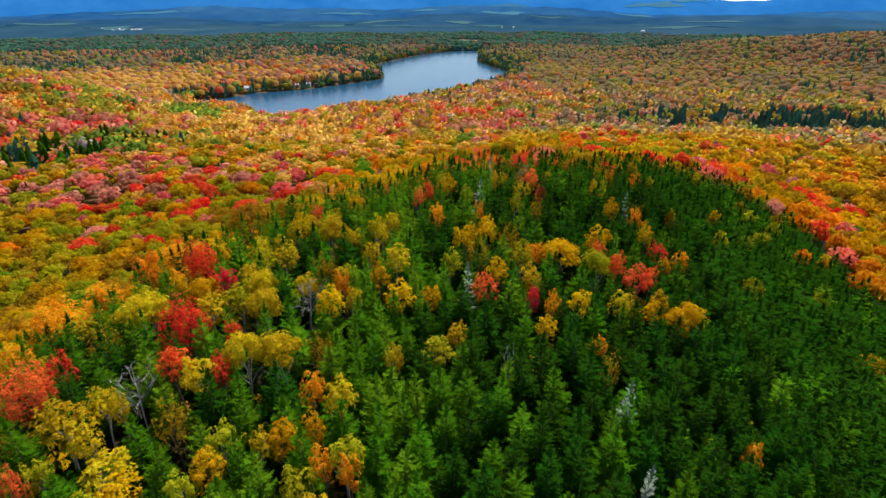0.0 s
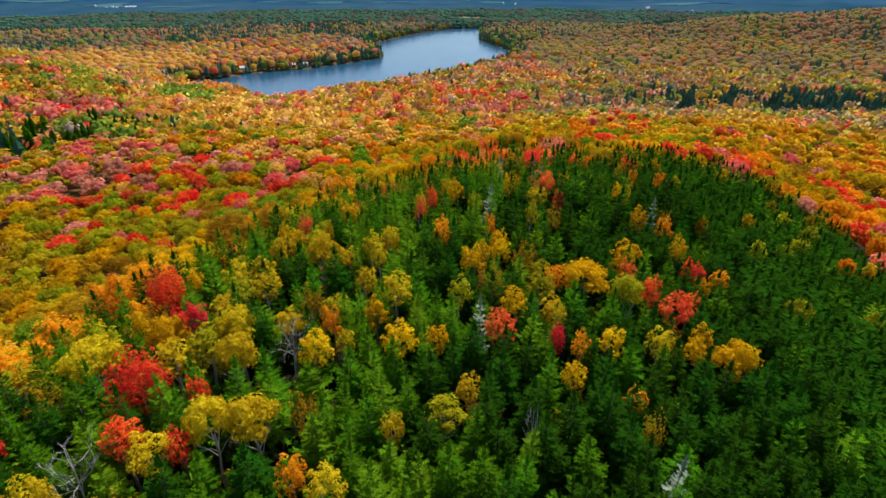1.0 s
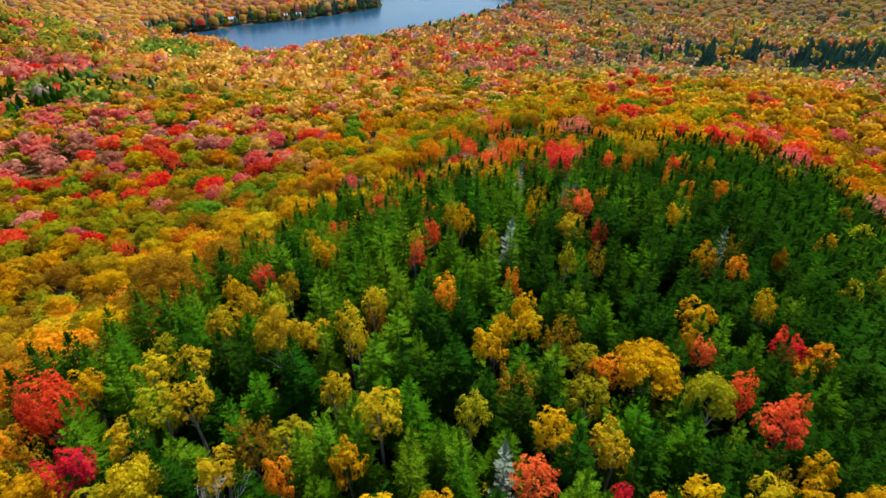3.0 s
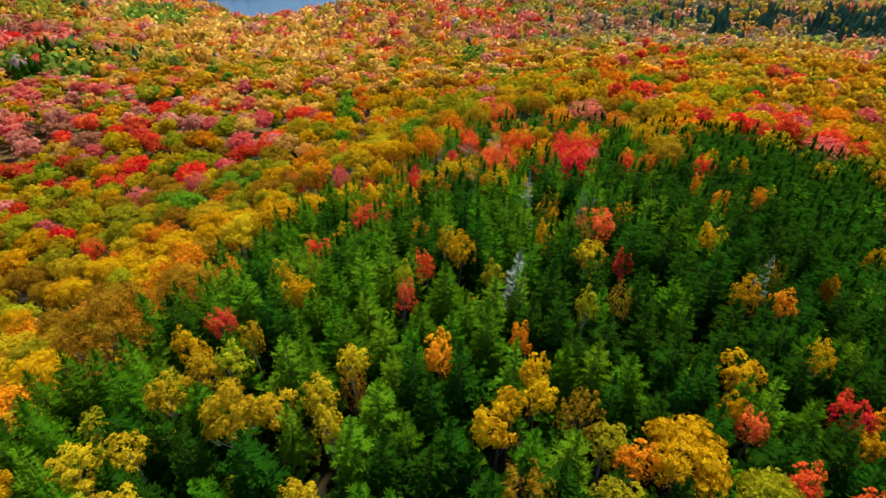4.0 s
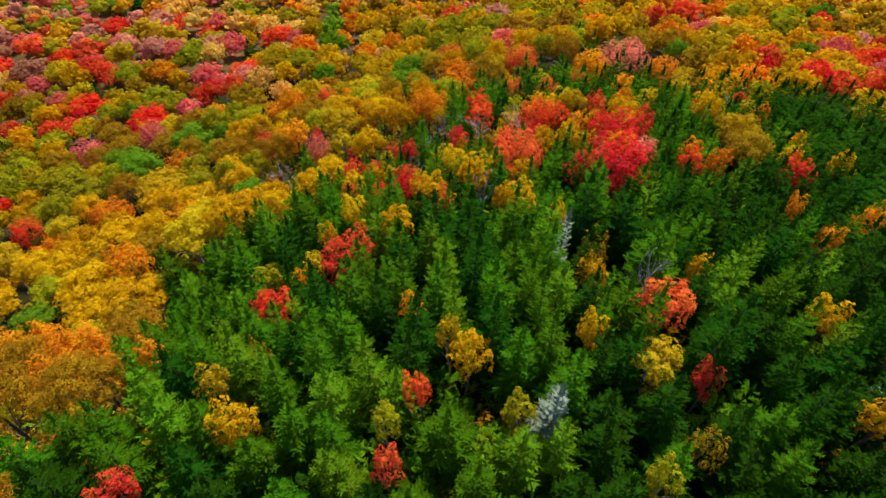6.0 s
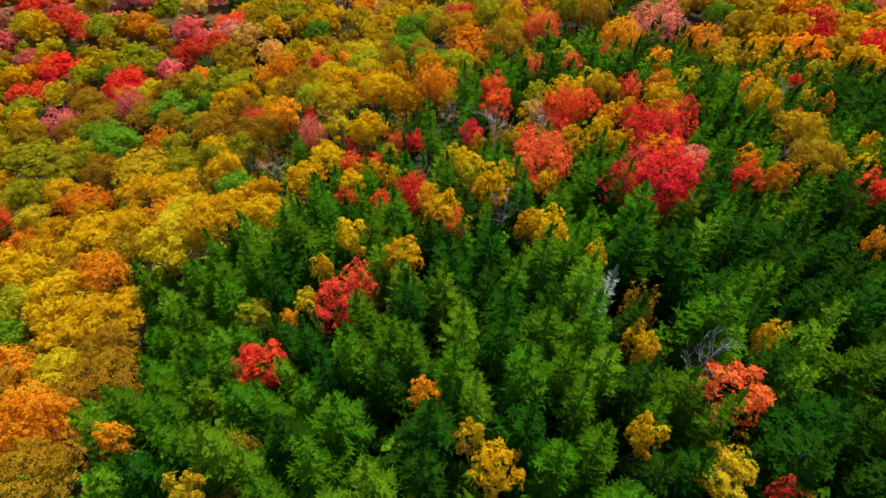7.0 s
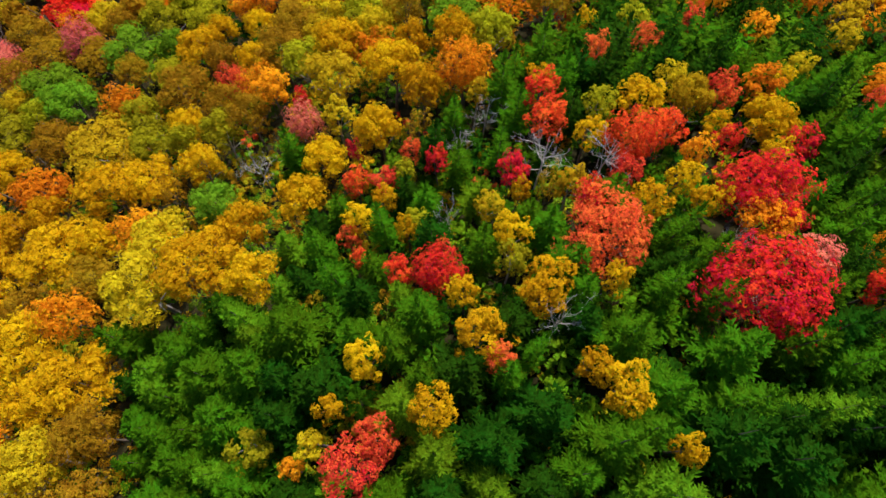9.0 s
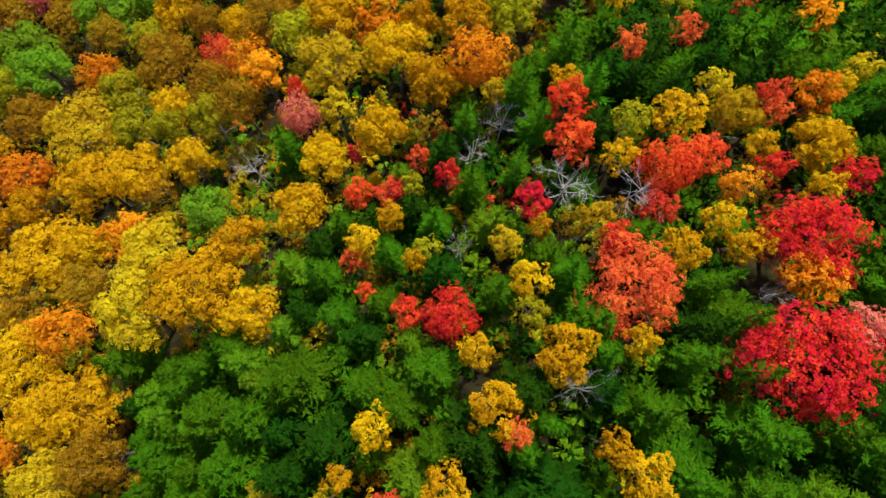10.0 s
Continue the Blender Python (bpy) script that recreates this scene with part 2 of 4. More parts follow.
def ridge(name, label, y, depth, base, height, waves, mat, dip=0.0):
    """A long range of far hills, with a rolling crest."""
    rx, ry = np.linspace(-6000, 6000, 260), np.linspace(-1, 1, 15)

    def surface(x, v):
        crest = height + 0.0 * x
        for length, amp, off in waves:
            crest = crest + amp * np.sin(x / length + off) + 0.3 * amp * np.sin(x / length * 2.7 + off * 3)
        crest = crest - dip * np.exp(-((x - 2450) / 360) ** 2)
        rough = 6 * np.sin(x / 90 + v * 5) * np.sin(x / 53 - v * 7)
        z = base + np.maximum(crest + rough, 5) * np.cos(v * math.pi / 2) ** 1.3 - 15 * np.abs(v)
        return np.stack([x, y + v * depth - (x / 6000) ** 2 * 1500, z], -1)
    X, V = np.meshgrid(rx, ry)
    i = np.arange(X.size).reshape(X.shape)
    q = np.stack([i[:-1, :-1], i[:-1, 1:], i[1:, 1:], i[1:, :-1]], -1).reshape(-1, 4)
    tagged(new(name, mesh_from(name, surface(X, V).reshape(-1, 3), q, mat, True)), label, "hills", kind="structure")
    return surface


def far_field(surface, x, v, rx, rv, mat):
    """A pale hay field on a far slope: an uneven oval that lies on it."""
    a = np.linspace(0, 2 * math.pi, 25)[:-1]
    wave = 1 + 0.25 * np.sin(3 * a + x) + 0.15 * np.sin(5 * a + v * 9)
    rings = [surface(x + rx * k * wave * np.cos(a), v + rv * k * wave * np.sin(a)) + (0, -1, 2.5) for k in (0.02, 0.5, 1.0)]
    i = np.arange(72).reshape(3, 24)
    q = np.stack([i[:-1], i[1:], np.roll(i[1:], -1, 1), np.roll(i[:-1], -1, 1)], -1).reshape(-1, 4)
    tagged(new("meadow", mesh_from("meadow", np.vstack(rings), q, mat, True)), "pale hay field on a far slope, blue haze painted in", "meadow", kind="structure")


# plain, hills and fields out here have haze in base colour and glow
PLAIN = haze_backdrop("far_plain_blue", (0.005, 0.024, 0.036), (0.030, 0.055, 0.075), (0.008, 0.034, 0.066))
xs, ys = np.linspace(-4200, 4200, 121), np.linspace(1500, 3700, 61)


def plain_at(x, y):
    lift = 11 * np.clip((np.hypot(x, y) - 2050) / 150, 0, 1) - 4
    return ground_at(x, y) + lift + 5 * np.sin(x / 170 + y / 90) * np.sin(y / 130 - x / 400) + 3 * np.sin(x / 67 + 2) * np.sin(y / 45)


tagged(new("backdrop_plain", sheet("backdrop_plain", xs, ys, plain_at, PLAIN)), "blue-green wooded plain in the distance, haze painted in", "plain", kind="structure")
FAR_FIELD = haze_backdrop("far_field_pale", (0.03, 0.075, 0.085), (0.065, 0.12, 0.12), (0.005, 0.030, 0.045))
for x, y, rx, ry in ((-1560, 2700, 170, 70), (-1180, 2560, 220, 40), (-560, 2900, 160, 110), (-300, 3050, 240, 60), (250, 2950, 110, 60), (1150, 2650, 300, 60), (-2300, 3000, 260, 80)):
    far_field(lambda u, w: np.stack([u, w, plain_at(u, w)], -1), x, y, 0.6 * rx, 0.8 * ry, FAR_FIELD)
slope = ridge("backdrop_1", "dark blue-green wooded hills in the distance, haze painted in", 3500, 500, 25, 38, ((700, 16, 0.4), (310, 8, 1.0)),
              haze_backdrop("far_woods_blue", (0.004, 0.020, 0.046), (0.026, 0.060, 0.085), (0.005, 0.030, 0.078)))
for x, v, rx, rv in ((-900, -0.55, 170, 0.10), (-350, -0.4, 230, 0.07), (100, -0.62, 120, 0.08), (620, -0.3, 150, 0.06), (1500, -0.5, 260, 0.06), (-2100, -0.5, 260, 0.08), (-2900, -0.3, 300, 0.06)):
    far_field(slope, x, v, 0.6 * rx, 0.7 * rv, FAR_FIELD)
slope = ridge("backdrop_2", "blue wooded hills with pale fields, far off, haze painted in", 4150, 450, 25, 75, ((900, 22, 2.1), (380, 10, 0.2)),
              haze_backdrop("far_hills_blue", (0.004, 0.024, 0.076), (0.028, 0.080, 0.125), (0.005, 0.042, 0.125)))
PALE_FIELD = haze_backdrop("far_field_hazy", (0.03, 0.10, 0.14), (0.07, 0.15, 0.17), (0.006, 0.046, 0.11))
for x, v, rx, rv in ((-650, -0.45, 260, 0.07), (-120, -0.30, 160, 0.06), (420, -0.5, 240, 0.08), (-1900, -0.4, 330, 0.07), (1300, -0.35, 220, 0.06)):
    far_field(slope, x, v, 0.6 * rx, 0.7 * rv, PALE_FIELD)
slope = ridge("backdrop_3", "hazy blue mountains on the horizon, haze painted in", 4850, 450, 25, 182, ((1100, 12, 2.6), (420, 9, 0.8)),
              haze_backdrop("far_mountains_blue", (0.004, 0.036, 0.11), (0.026, 0.095, 0.20), (0.008, 0.095, 0.29)), dip=40)
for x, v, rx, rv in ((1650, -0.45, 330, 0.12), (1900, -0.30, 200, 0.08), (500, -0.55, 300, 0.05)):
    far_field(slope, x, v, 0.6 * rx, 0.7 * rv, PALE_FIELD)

# ---- trees that stand out on the hill: place and crown width ----
GREEN_ASHES = [
    (-30.9, 135.0, 6.4), (-67.5, 162.8, 11.0), (-55.6, 168.9, 11.0), (42.5, 170.4, 5.9), (-263.9, 460.4, 11.0), (-237.3, 489.8, 11.0),
    (-263.0, 523.8, 11.0),
]
RED_MAPLES_A = [
    (-21.8, 42.8, 1.2), (-38.8, 43.5, 2.5), (-27.2, 44.1, 3.0), (-23.2, 50.0, 1.4), (-29.1, 50.5, 4.3), (11.5, 59.0, 1.3),
    (-28.0, 59.9, 3.1), (-33.9, 66.4, 4.4), (25.6, 69.3, 2.6), (30.4, 69.3, 2.3), (34.6, 77.9, 3.0), (-2.2, 90.8, 0.8),
    (-16.6, 103.3, 3.9), (38.1, 120.1, 3.4), (18.4, 121.3, 7.8), (26.7, 121.5, 2.8), (-6.1, 124.0, 4.4), (-13.2, 126.5, 1.2),
    (7.0, 129.7, 2.7), (21.6, 130.7, 6.6), (0.9, 134.1, 2.8), (26.1, 136.4, 2.9), (-15.1, 136.5, 2.8), (11.6, 136.5, 4.5),
    (20.0, 136.9, 2.4), (-6.1, 137.2, 2.5), (14.2, 137.4, 3.1), (4.3, 139.5, 3.7), (-15.6, 141.3, 1.8), (4.1, 142.7, 3.6),
]
RED_MAPLES_B = [
    (-23.1, 149.3, 2.0), (60.5, 154.3, 5.3), (129.7, 159.3, 10.3), (63.8, 160.0, 5.8), (113.3, 160.9, 11.0), (59.5, 166.9, 5.1),
    (-113.5, 168.7, 5.8), (112.4, 168.7, 8.1), (91.1, 182.2, 8.0), (-71.6, 182.9, 11.0), (-92.9, 193.4, 10.2), (-61.8, 195.8, 9.2),
    (99.0, 216.8, 5.7), (-118.3, 227.7, 11.0), (-113.3, 251.8, 10.5), (-144.0, 335.8, 9.3), (-270.5, 394.8, 11.0),
]
GOLD_MAPLES_A = [
    (-19.9, 32.6, 3.0), (-16.0, 34.6, 1.6), (-30.7, 34.7, 2.8), (-14.4, 35.8, 3.0), (-34.0, 36.1, 4.2), (-11.8, 36.3, 2.2),
    (-29.8, 38.1, 1.6), (-9.9, 39.9, 2.8), (-27.5, 53.9, 4.2), (-13.2, 54.5, 3.2), (-11.3, 56.4, 1.9), (-5.5, 56.5, 3.4),
    (-1.5, 57.2, 2.8), (-29.9, 57.8, 5.0), (-34.0, 59.5, 2.4), (17.4, 60.1, 3.2), (32.0, 60.1, 5.1), (-7.9, 60.6, 2.4),
    (28.6, 61.3, 2.8), (-26.0, 62.8, 3.4), (7.6, 64.3, 3.1), (-10.3, 67.2, 2.4), (-31.4, 68.1, 2.8), (17.3, 72.2, 6.8),
    (3.5, 72.6, 3.2), (-16.7, 73.4, 4.9), (4.6, 74.8, 2.5), (34.8, 75.0, 2.6), (6.7, 75.7, 2.6), (23.1, 76.7, 1.0),
]
GOLD_MAPLES_B = [
    (6.9, 78.3, 2.6), (-22.1, 80.8, 1.8), (-24.0, 82.0, 2.1), (34.2, 83.1, 2.5), (-15.2, 89.6, 3.3), (30.4, 90.5, 2.9),
    (0.8, 93.2, 2.8), (9.4, 95.1, 1.1), (44.3, 96.1, 1.9), (30.2, 98.7, 3.1), (11.6, 101.7, 2.5), (20.9, 103.2, 1.6),
    (9.9, 110.0, 1.6), (-12.8, 112.7, 1.9), (-5.2, 112.7, 3.2), (7.1, 113.8, 3.6), (-47.2, 114.0, 7.4), (5.0, 115.3, 2.4),
    (-11.1, 115.4, 3.1), (-41.5, 116.2, 9.0), (-2.7, 117.8, 4.0), (-50.5, 119.5, 9.2), (-3.4, 121.4, 2.5), (2.5, 121.6, 4.1),
    (7.7, 122.1, 2.5), (45.1, 122.7, 2.9), (-22.8, 124.4, 5.7), (0.7, 126.8, 3.0), (-8.7, 128.6, 1.4), (11.7, 129.3, 3.2),
]
GOLD_MAPLES_C = [
    (16.8, 129.9, 2.9), (-51.3, 130.8, 10.4), (1.0, 131.5, 1.8), (14.9, 132.2, 2.9), (-11.5, 134.1, 2.6), (23.5, 134.8, 2.7),
    (-20.9, 135.2, 5.9), (34.5, 136.2, 4.7), (24.4, 139.2, 5.2), (-48.9, 140.1, 8.2), (-35.5, 141.6, 5.7), (13.2, 141.7, 4.3),
    (-96.1, 150.2, 11.0), (-12.0, 151.2, 7.4), (-9.9, 156.1, 5.2), (-19.0, 158.2, 7.7), (109.2, 260.1, 10.6), (91.2, 292.4, 11.0),
    (74.8, 315.5, 11.0),
]
CRIMSON_MAPLES = [
    (22.0, 123.6, 3.4), (-22.9, 146.5, 4.5), (-81.2, 170.9, 8.8), (-115.8, 208.5, 9.0), (-89.9, 213.7, 8.6), (-103.4, 235.2, 9.7),
    (-140.2, 241.9, 11.0), (-152.5, 269.5, 11.0), (-180.2, 271.7, 11.0), (-146.4, 286.5, 11.0), (-181.8, 334.0, 11.0), (-170.1, 401.0, 11.0),
    (-216.0, 406.6, 11.0), (-168.8, 481.4, 11.0),
]
ORANGE_MAPLES_A = [
    (-8.0, 32.1, 1.5), (-10.2, 33.3, 2.1), (-12.6, 40.4, 2.3), (32.6, 41.3, 1.1), (-24.8, 43.2, 3.8), (-47.8, 48.7, 3.3),
    (18.8, 52.6, 2.1), (-47.0, 55.1, 6.9), (13.7, 58.1, 0.9), (-12.8, 59.1, 2.2), (13.0, 71.0, 2.9), (38.4, 77.8, 2.7),
    (-1.0, 79.2, 2.8), (6.0, 81.2, 1.9), (35.4, 91.1, 2.7), (84.8, 93.2, 7.3), (-24.8, 96.7, 1.4), (-2.9, 98.0, 0.9),
    (34.3, 107.2, 2.7), (-16.4, 108.1, 1.5), (34.2, 112.6, 1.6), (93.6, 115.0, 4.2), (29.9, 121.3, 2.6), (89.9, 124.1, 5.2),
    (28.2, 124.5, 2.3), (19.8, 127.2, 3.9), (16.3, 135.2, 2.6), (43.1, 137.5, 2.2), (-61.2, 142.6, 7.5), (125.8, 145.6, 8.6),
]
ORANGE_MAPLES_B = [
    (-3.5, 149.0, 5.7), (-27.2, 151.5, 4.5), (28.7, 154.6, 3.8), (-53.3, 157.5, 5.6), (24.1, 159.7, 5.8), (121.7, 164.6, 11.0),
    (71.9, 219.3, 8.3), (72.7, 373.6, 11.0),
]
BARE_TREES = [
    (-30.4, 41.8, 4.6), (7.4, 47.6, 1.9), (-16.9, 57.3, 3.9), (15.1, 100.5, 2.5), (3.3, 119.0, 2.8), (-4.7, 130.4, 2.4),
    (8.7, 134.7, 3.8), (3.6, 135.1, 4.2), (-27.3, 140.8, 3.9), (-95.2, 159.0, 4.5), (-77.9, 181.6, 4.7), (-147.7, 222.1, 8.5),
    (-41.4, 245.2, 11.0), (-26.8, 258.7, 9.6), (-116.8, 264.6, 7.2), (-135.5, 350.0, 11.0),
]
YELLOW_BIRCHES_A = [
    (-5.2, 45.5, 1.2), (-20.8, 45.7, 4.5), (-16.8, 46.2, 5.0), (-21.1, 53.7, 4.4), (-35.6, 54.4, 6.2), (-22.3, 58.0, 4.4),
    (23.3, 60.5, 2.9), (12.4, 63.3, 3.2), (-6.2, 64.3, 3.6), (-21.5, 65.8, 3.4), (-26.5, 69.7, 3.4), (-23.1, 70.9, 3.0),
    (-9.0, 72.2, 2.0), (-10.1, 74.5, 2.5), (-22.7, 75.3, 2.9), (-20.8, 78.3, 3.0), (-17.8, 82.6, 2.0), (-78.8, 85.9, 4.2),
    (-18.0, 92.4, 2.3), (-0.1, 95.2, 1.1), (-36.0, 124.7, 8.3), (35.1, 129.8, 5.9), (-1.2, 130.0, 2.7), (-36.3, 130.7, 8.0),
    (17.5, 141.6, 4.4), (16.5, 144.4, 2.9), (-18.5, 146.6, 3.8), (-52.6, 147.7, 11.0), (40.0, 157.5, 4.4), (-114.3, 218.0, 9.3),
]
YELLOW_BIRCHES_B = [
    (-21.0, 218.7, 10.4), (156.9, 245.7, 11.0), (-69.0, 254.2, 8.1), (-80.3, 256.0, 10.0), (-104.4, 282.5, 11.0), (-69.5, 331.5, 11.0),
]
BROWN_BEECHES = [
    (-24.8, 37.4, 3.6), (19.1, 48.9, 2.4), (-32.8, 61.7, 3.6), (-15.6, 62.2, 3.8), (5.1, 68.4, 3.8), (10.0, 75.0, 3.5),
    (16.9, 87.6, 2.4), (-15.2, 96.1, 1.7), (-78.8, 108.9, 6.3), (34.1, 123.0, 5.4), (3.9, 131.6, 2.3), (-38.3, 138.3, 4.3),
    (-8.2, 143.4, 3.9), (-28.4, 160.7, 7.8), (-39.4, 164.0, 5.3), (-112.5, 196.3, 11.0), (-48.0, 206.9, 9.0),
]
SCARLET_MAPLES = [
    (-33.8, 30.0, 1.8), (-40.5, 40.9, 5.0), (5.3, 60.0, 3.2), (27.2, 66.5, 3.8), (24.9, 75.4, 2.3), (-21.4, 84.6, 2.7),
    (-4.2, 85.4, 1.7), (17.7, 91.7, 1.4), (16.4, 98.3, 3.8), (-11.5, 108.2, 4.0), (-9.2, 110.3, 3.0), (-0.9, 116.3, 2.0),
    (8.2, 126.2, 6.6), (10.7, 133.0, 2.8), (21.4, 142.2, 2.4), (21.9, 144.2, 3.0), (81.4, 154.2, 7.4), (-35.3, 158.2, 4.9),
    (12.6, 162.6, 5.8), (62.8, 174.5, 6.4), (-127.4, 195.7, 10.5), (49.5, 203.5, 6.1), (61.8, 215.9, 10.6), (-53.6, 234.4, 10.4),
    (-90.5, 254.2, 8.4), (120.3, 298.8, 11.0), (-270.0, 420.5, 11.0),
]
OLIVE_ASPENS = [
    (-25.1, 56.1, 4.1), (1.2, 65.3, 2.6), (-24.3, 65.8, 3.5), (11.2, 67.1, 3.3), (22.4, 68.6, 4.9), (-18.3, 79.1, 2.9),
    (12.1, 84.3, 2.0), (-4.6, 88.3, 1.5), (4.3, 89.0, 2.3), (-19.9, 109.7, 3.1), (0.2, 124.0, 2.5), (9.0, 141.0, 3.1),
    (-39.5, 146.9, 4.6), (-79.0, 156.9, 11.0), (-106.3, 159.1, 11.0),
]
FIRS = [
    (-22.2, 111.8, 6.0), (-6.7, 114.7, 2.8), (-25.0, 115.2, 6.7), (1.5, 116.5, 1.9), (15.0, 116.8, 5.5), (8.4, 117.5, 4.4),
    (-17.8, 119.0, 6.7), (-6.8, 119.7, 4.5), (-37.2, 119.8, 5.1), (-27.3, 120.0, 3.2), (11.5, 121.1, 3.4), (-15.1, 124.6, 3.8),
    (13.4, 126.6, 3.1), (-17.4, 128.1, 4.6), (-11.0, 130.1, 3.4), (-3.9, 136.6, 4.2), (-0.2, 137.4, 2.9), (-23.6, 142.8, 4.4),
    (6.3, 144.4, 4.7), (0.6, 145.7, 4.8), (4.9, 149.7, 5.1), (26.6, 170.1, 2.8), (-58.4, 222.0, 6.9), (-121.2, 281.6, 9.7),
]
DEAD_SPRUCES = [
    (18.6, 34.9, 1.8), (19.3, 44.2, 0.9), (3.3, 60.2, 1.9), (6.3, 89.7, 2.3), (33.9, 93.9, 2.0), (9.4, 105.5, 1.7),
]
MARKED = {
    "G": GREEN_ASHES,
    "R": RED_MAPLES_A + RED_MAPLES_B,
    "A": GOLD_MAPLES_A + GOLD_MAPLES_B + GOLD_MAPLES_C,
    "P": CRIMSON_MAPLES,
    "O": ORANGE_MAPLES_A + ORANGE_MAPLES_B,
    "N": BARE_TREES,
    "Y": YELLOW_BIRCHES_A + YELLOW_BIRCHES_B,
    "B": BROWN_BEECHES,
    "V": SCARLET_MAPLES,
    "L": OLIVE_ASPENS,
    "F": FIRS,
    "S": DEAD_SPRUCES,
}

# ---- the shapes of trees ----
def conifer_shape(seed, height, radius, whorls, most, segs, low=0.2):
    """Tiers of boughs round a stem: each sags from the stem and turns up at its end, with short slanting
    twigs on both sides and a tuft at the tip."""
    r, tri = np.random.RandomState(seed), []
    up = np.array((0, 0, 1.0))
    for i in range(whorls):
        u = (i + r.uniform(-0.3, 0.3)) / whorls
        z, reach = height * (low + (0.96 - low) * u), radius * max(1 - u, 0.03) ** 0.72 * r.uniform(0.8, 1.15) + 0.22
        n = max(4, int(round(most * (1 - 0.45 * u))))
        turn = r.uniform(0, 6.28)
        for k in range(n):
            a, long = turn + 6.283 * (k + r.uniform(-0.35, 0.35)) / n, reach * r.uniform(0.62, 1.18)
            out, side = np.array((math.cos(a), math.sin(a), 0)), np.array((-math.sin(a), math.cos(a), 0))
            sag, lift = r.uniform(0.22, 0.6) * (1 - 0.6 * u), r.uniform(0.12, 0.42)

            def spine(s):
                return out * long * s + up * (z + long * (lift * s ** 2.4 - sag * s * (1.25 - 0.5 * s)))
            wide = min(long * r.uniform(0.26, 0.40), 0.62)
            for j in range(segs):
                s0, s1 = 0.12 + 0.8 * j / segs, 0.12 + 0.8 * (j + 1.3) / segs
                w = wide * (1.1 - 0.6 * abs(2 * (j + 0.5) / segs - 0.9))
                for d in (-1, 1):
                    tip = spine(min(s1 + 0.16, 1.08)) + side * d * w * r.uniform(0.75, 1.25) + up * w * r.uniform(-0.4, 0.3)
                    tri.append((spine(s0), spine(s1), tip) if d < 0 else (spine(s1), spine(s0), tip))
            for d in (-0.5, 0.5):
                root, q = spine(0.78), r.uniform(0.24, 0.42)
                tri.append((root - side * q * 0.5, root + side * q * 0.5, spine(1.06) + side * d * q + up * q * r.uniform(-0.1, 0.6)))
    tip = height * 0.86
    for k in range(5):
        a = 1.257 * k + seed
        p = np.array((math.cos(a), math.sin(a), 0)) * 0.30
        q = np.array((-math.sin(a), math.cos(a), 0)) * 0.30
        tri.append((p + (0, 0, tip), q + (0, 0, tip), np.array((p[0] * 0.3, p[1] * 0.3, height))))
    return soup(tri)


def soup(tri):
    v = np.array(tri, float).reshape(-1, 3)
    return v, np.arange(len(v)).reshape(-1, 3)


def crown_shape(seed, radius, low, top, boughs, leaves, size, ragged=0.0, plump=0.5):
    """Sprays of leaves along boughs that fan out and up from the stem, each bough a tapering plume."""
    r, tri = np.random.RandomState(seed), []
    mid, tall = (low + top) / 2, (top - low) / 2
    root = np.array((0, 0, low - 0.2 * tall))
    plumes = []
    for i in range(boughs):
        t = (i + 0.5) / boughs
        el = math.asin(min(1, max(-1, 1.0 - 1.35 * t + r.uniform(-0.12, 0.12))))
        a, q = i * 2.39996 + r.uniform(-0.5, 0.5), r.uniform(0.62, 1.0)
        end = np.array((q * radius * math.cos(el) * math.cos(a), q * radius * math.cos(el) * math.sin(a), mid + q * tall * math.sin(el)))
        axis = end - root + np.array((0, 0, 0.3 * tall))
        long = radius * r.uniform(0.34, 0.6)
        plumes.append((end, axis / np.linalg.norm(axis), long, long * plump * r.uniform(0.8, 1.25)))
    for i in range(leaves):
        end, axis, long, wide = plumes[r.randint(boughs)]
        u = r.uniform(-1.3, 0.7)
        around = np.cross(axis, r.normal(size=3))
        around /= np.linalg.norm(around)
        away = wide * (1.0 - 0.75 * max(u, -0.3)) * r.uniform(0.6, 1.1) * (1 + ragged * r.uniform(0, 0.6))
        p = end + axis * long * u + around * away
        out = p - np.array((0, 0, mid - 0.4 * tall))
        out /= np.linalg.norm(out)
        n = around * 0.55 + out * 0.7 + axis * (0.2 + max(u, 0)) + r.normal(size=3) * 0.32
        n /= np.linalg.norm(n)
        f = axis + r.normal(size=3) * 0.5
        f = f - n * np.dot(f, n)
        f /= np.linalg.norm(f)
        e = np.cross(f, n)
        w, l = size * r.uniform(0.5, 1.0), size * r.uniform(0.8, 1.7)
        a, b, c2, d2 = p - e * w * 0.5 - f * l * 0.4, p + e * w * 0.5 - f * l * 0.25, p + e * w * 0.2 + f * l * 0.6, p - e * w * 0.4 + f * l * 0.4
        tri += [(a, b, c2), (a, c2, d2)]
    return soup(tri)


def tube(path, radii, sides=5):
    """A tapered limb along a path."""
    v, f = [], []
    path = [np.array(p, float) for p in path]
    for i, (p, q) in enumerate(zip(path, radii)):
        d = path[min(i + 1, len(path) - 1)] - path[max(i - 1, 0)]
        d /= np.linalg.norm(d)
        e = np.cross(d, (0.31, 0.87, 0.12))
        e /= np.linalg.norm(e)
        g = np.cross(d, e)
        v += [p + q * (math.cos(2 * math.pi * k / sides) * e + math.sin(2 * math.pi * k / sides) * g) for k in range(sides)]
    for i in range(len(path) - 1):
        for k in range(sides):
            a, b = i * sides + k, i * sides + (k + 1) % sides
            f += [(a, b, b + sides), (a, b + sides, a + sides)]
    return np.array(v), np.array(f)


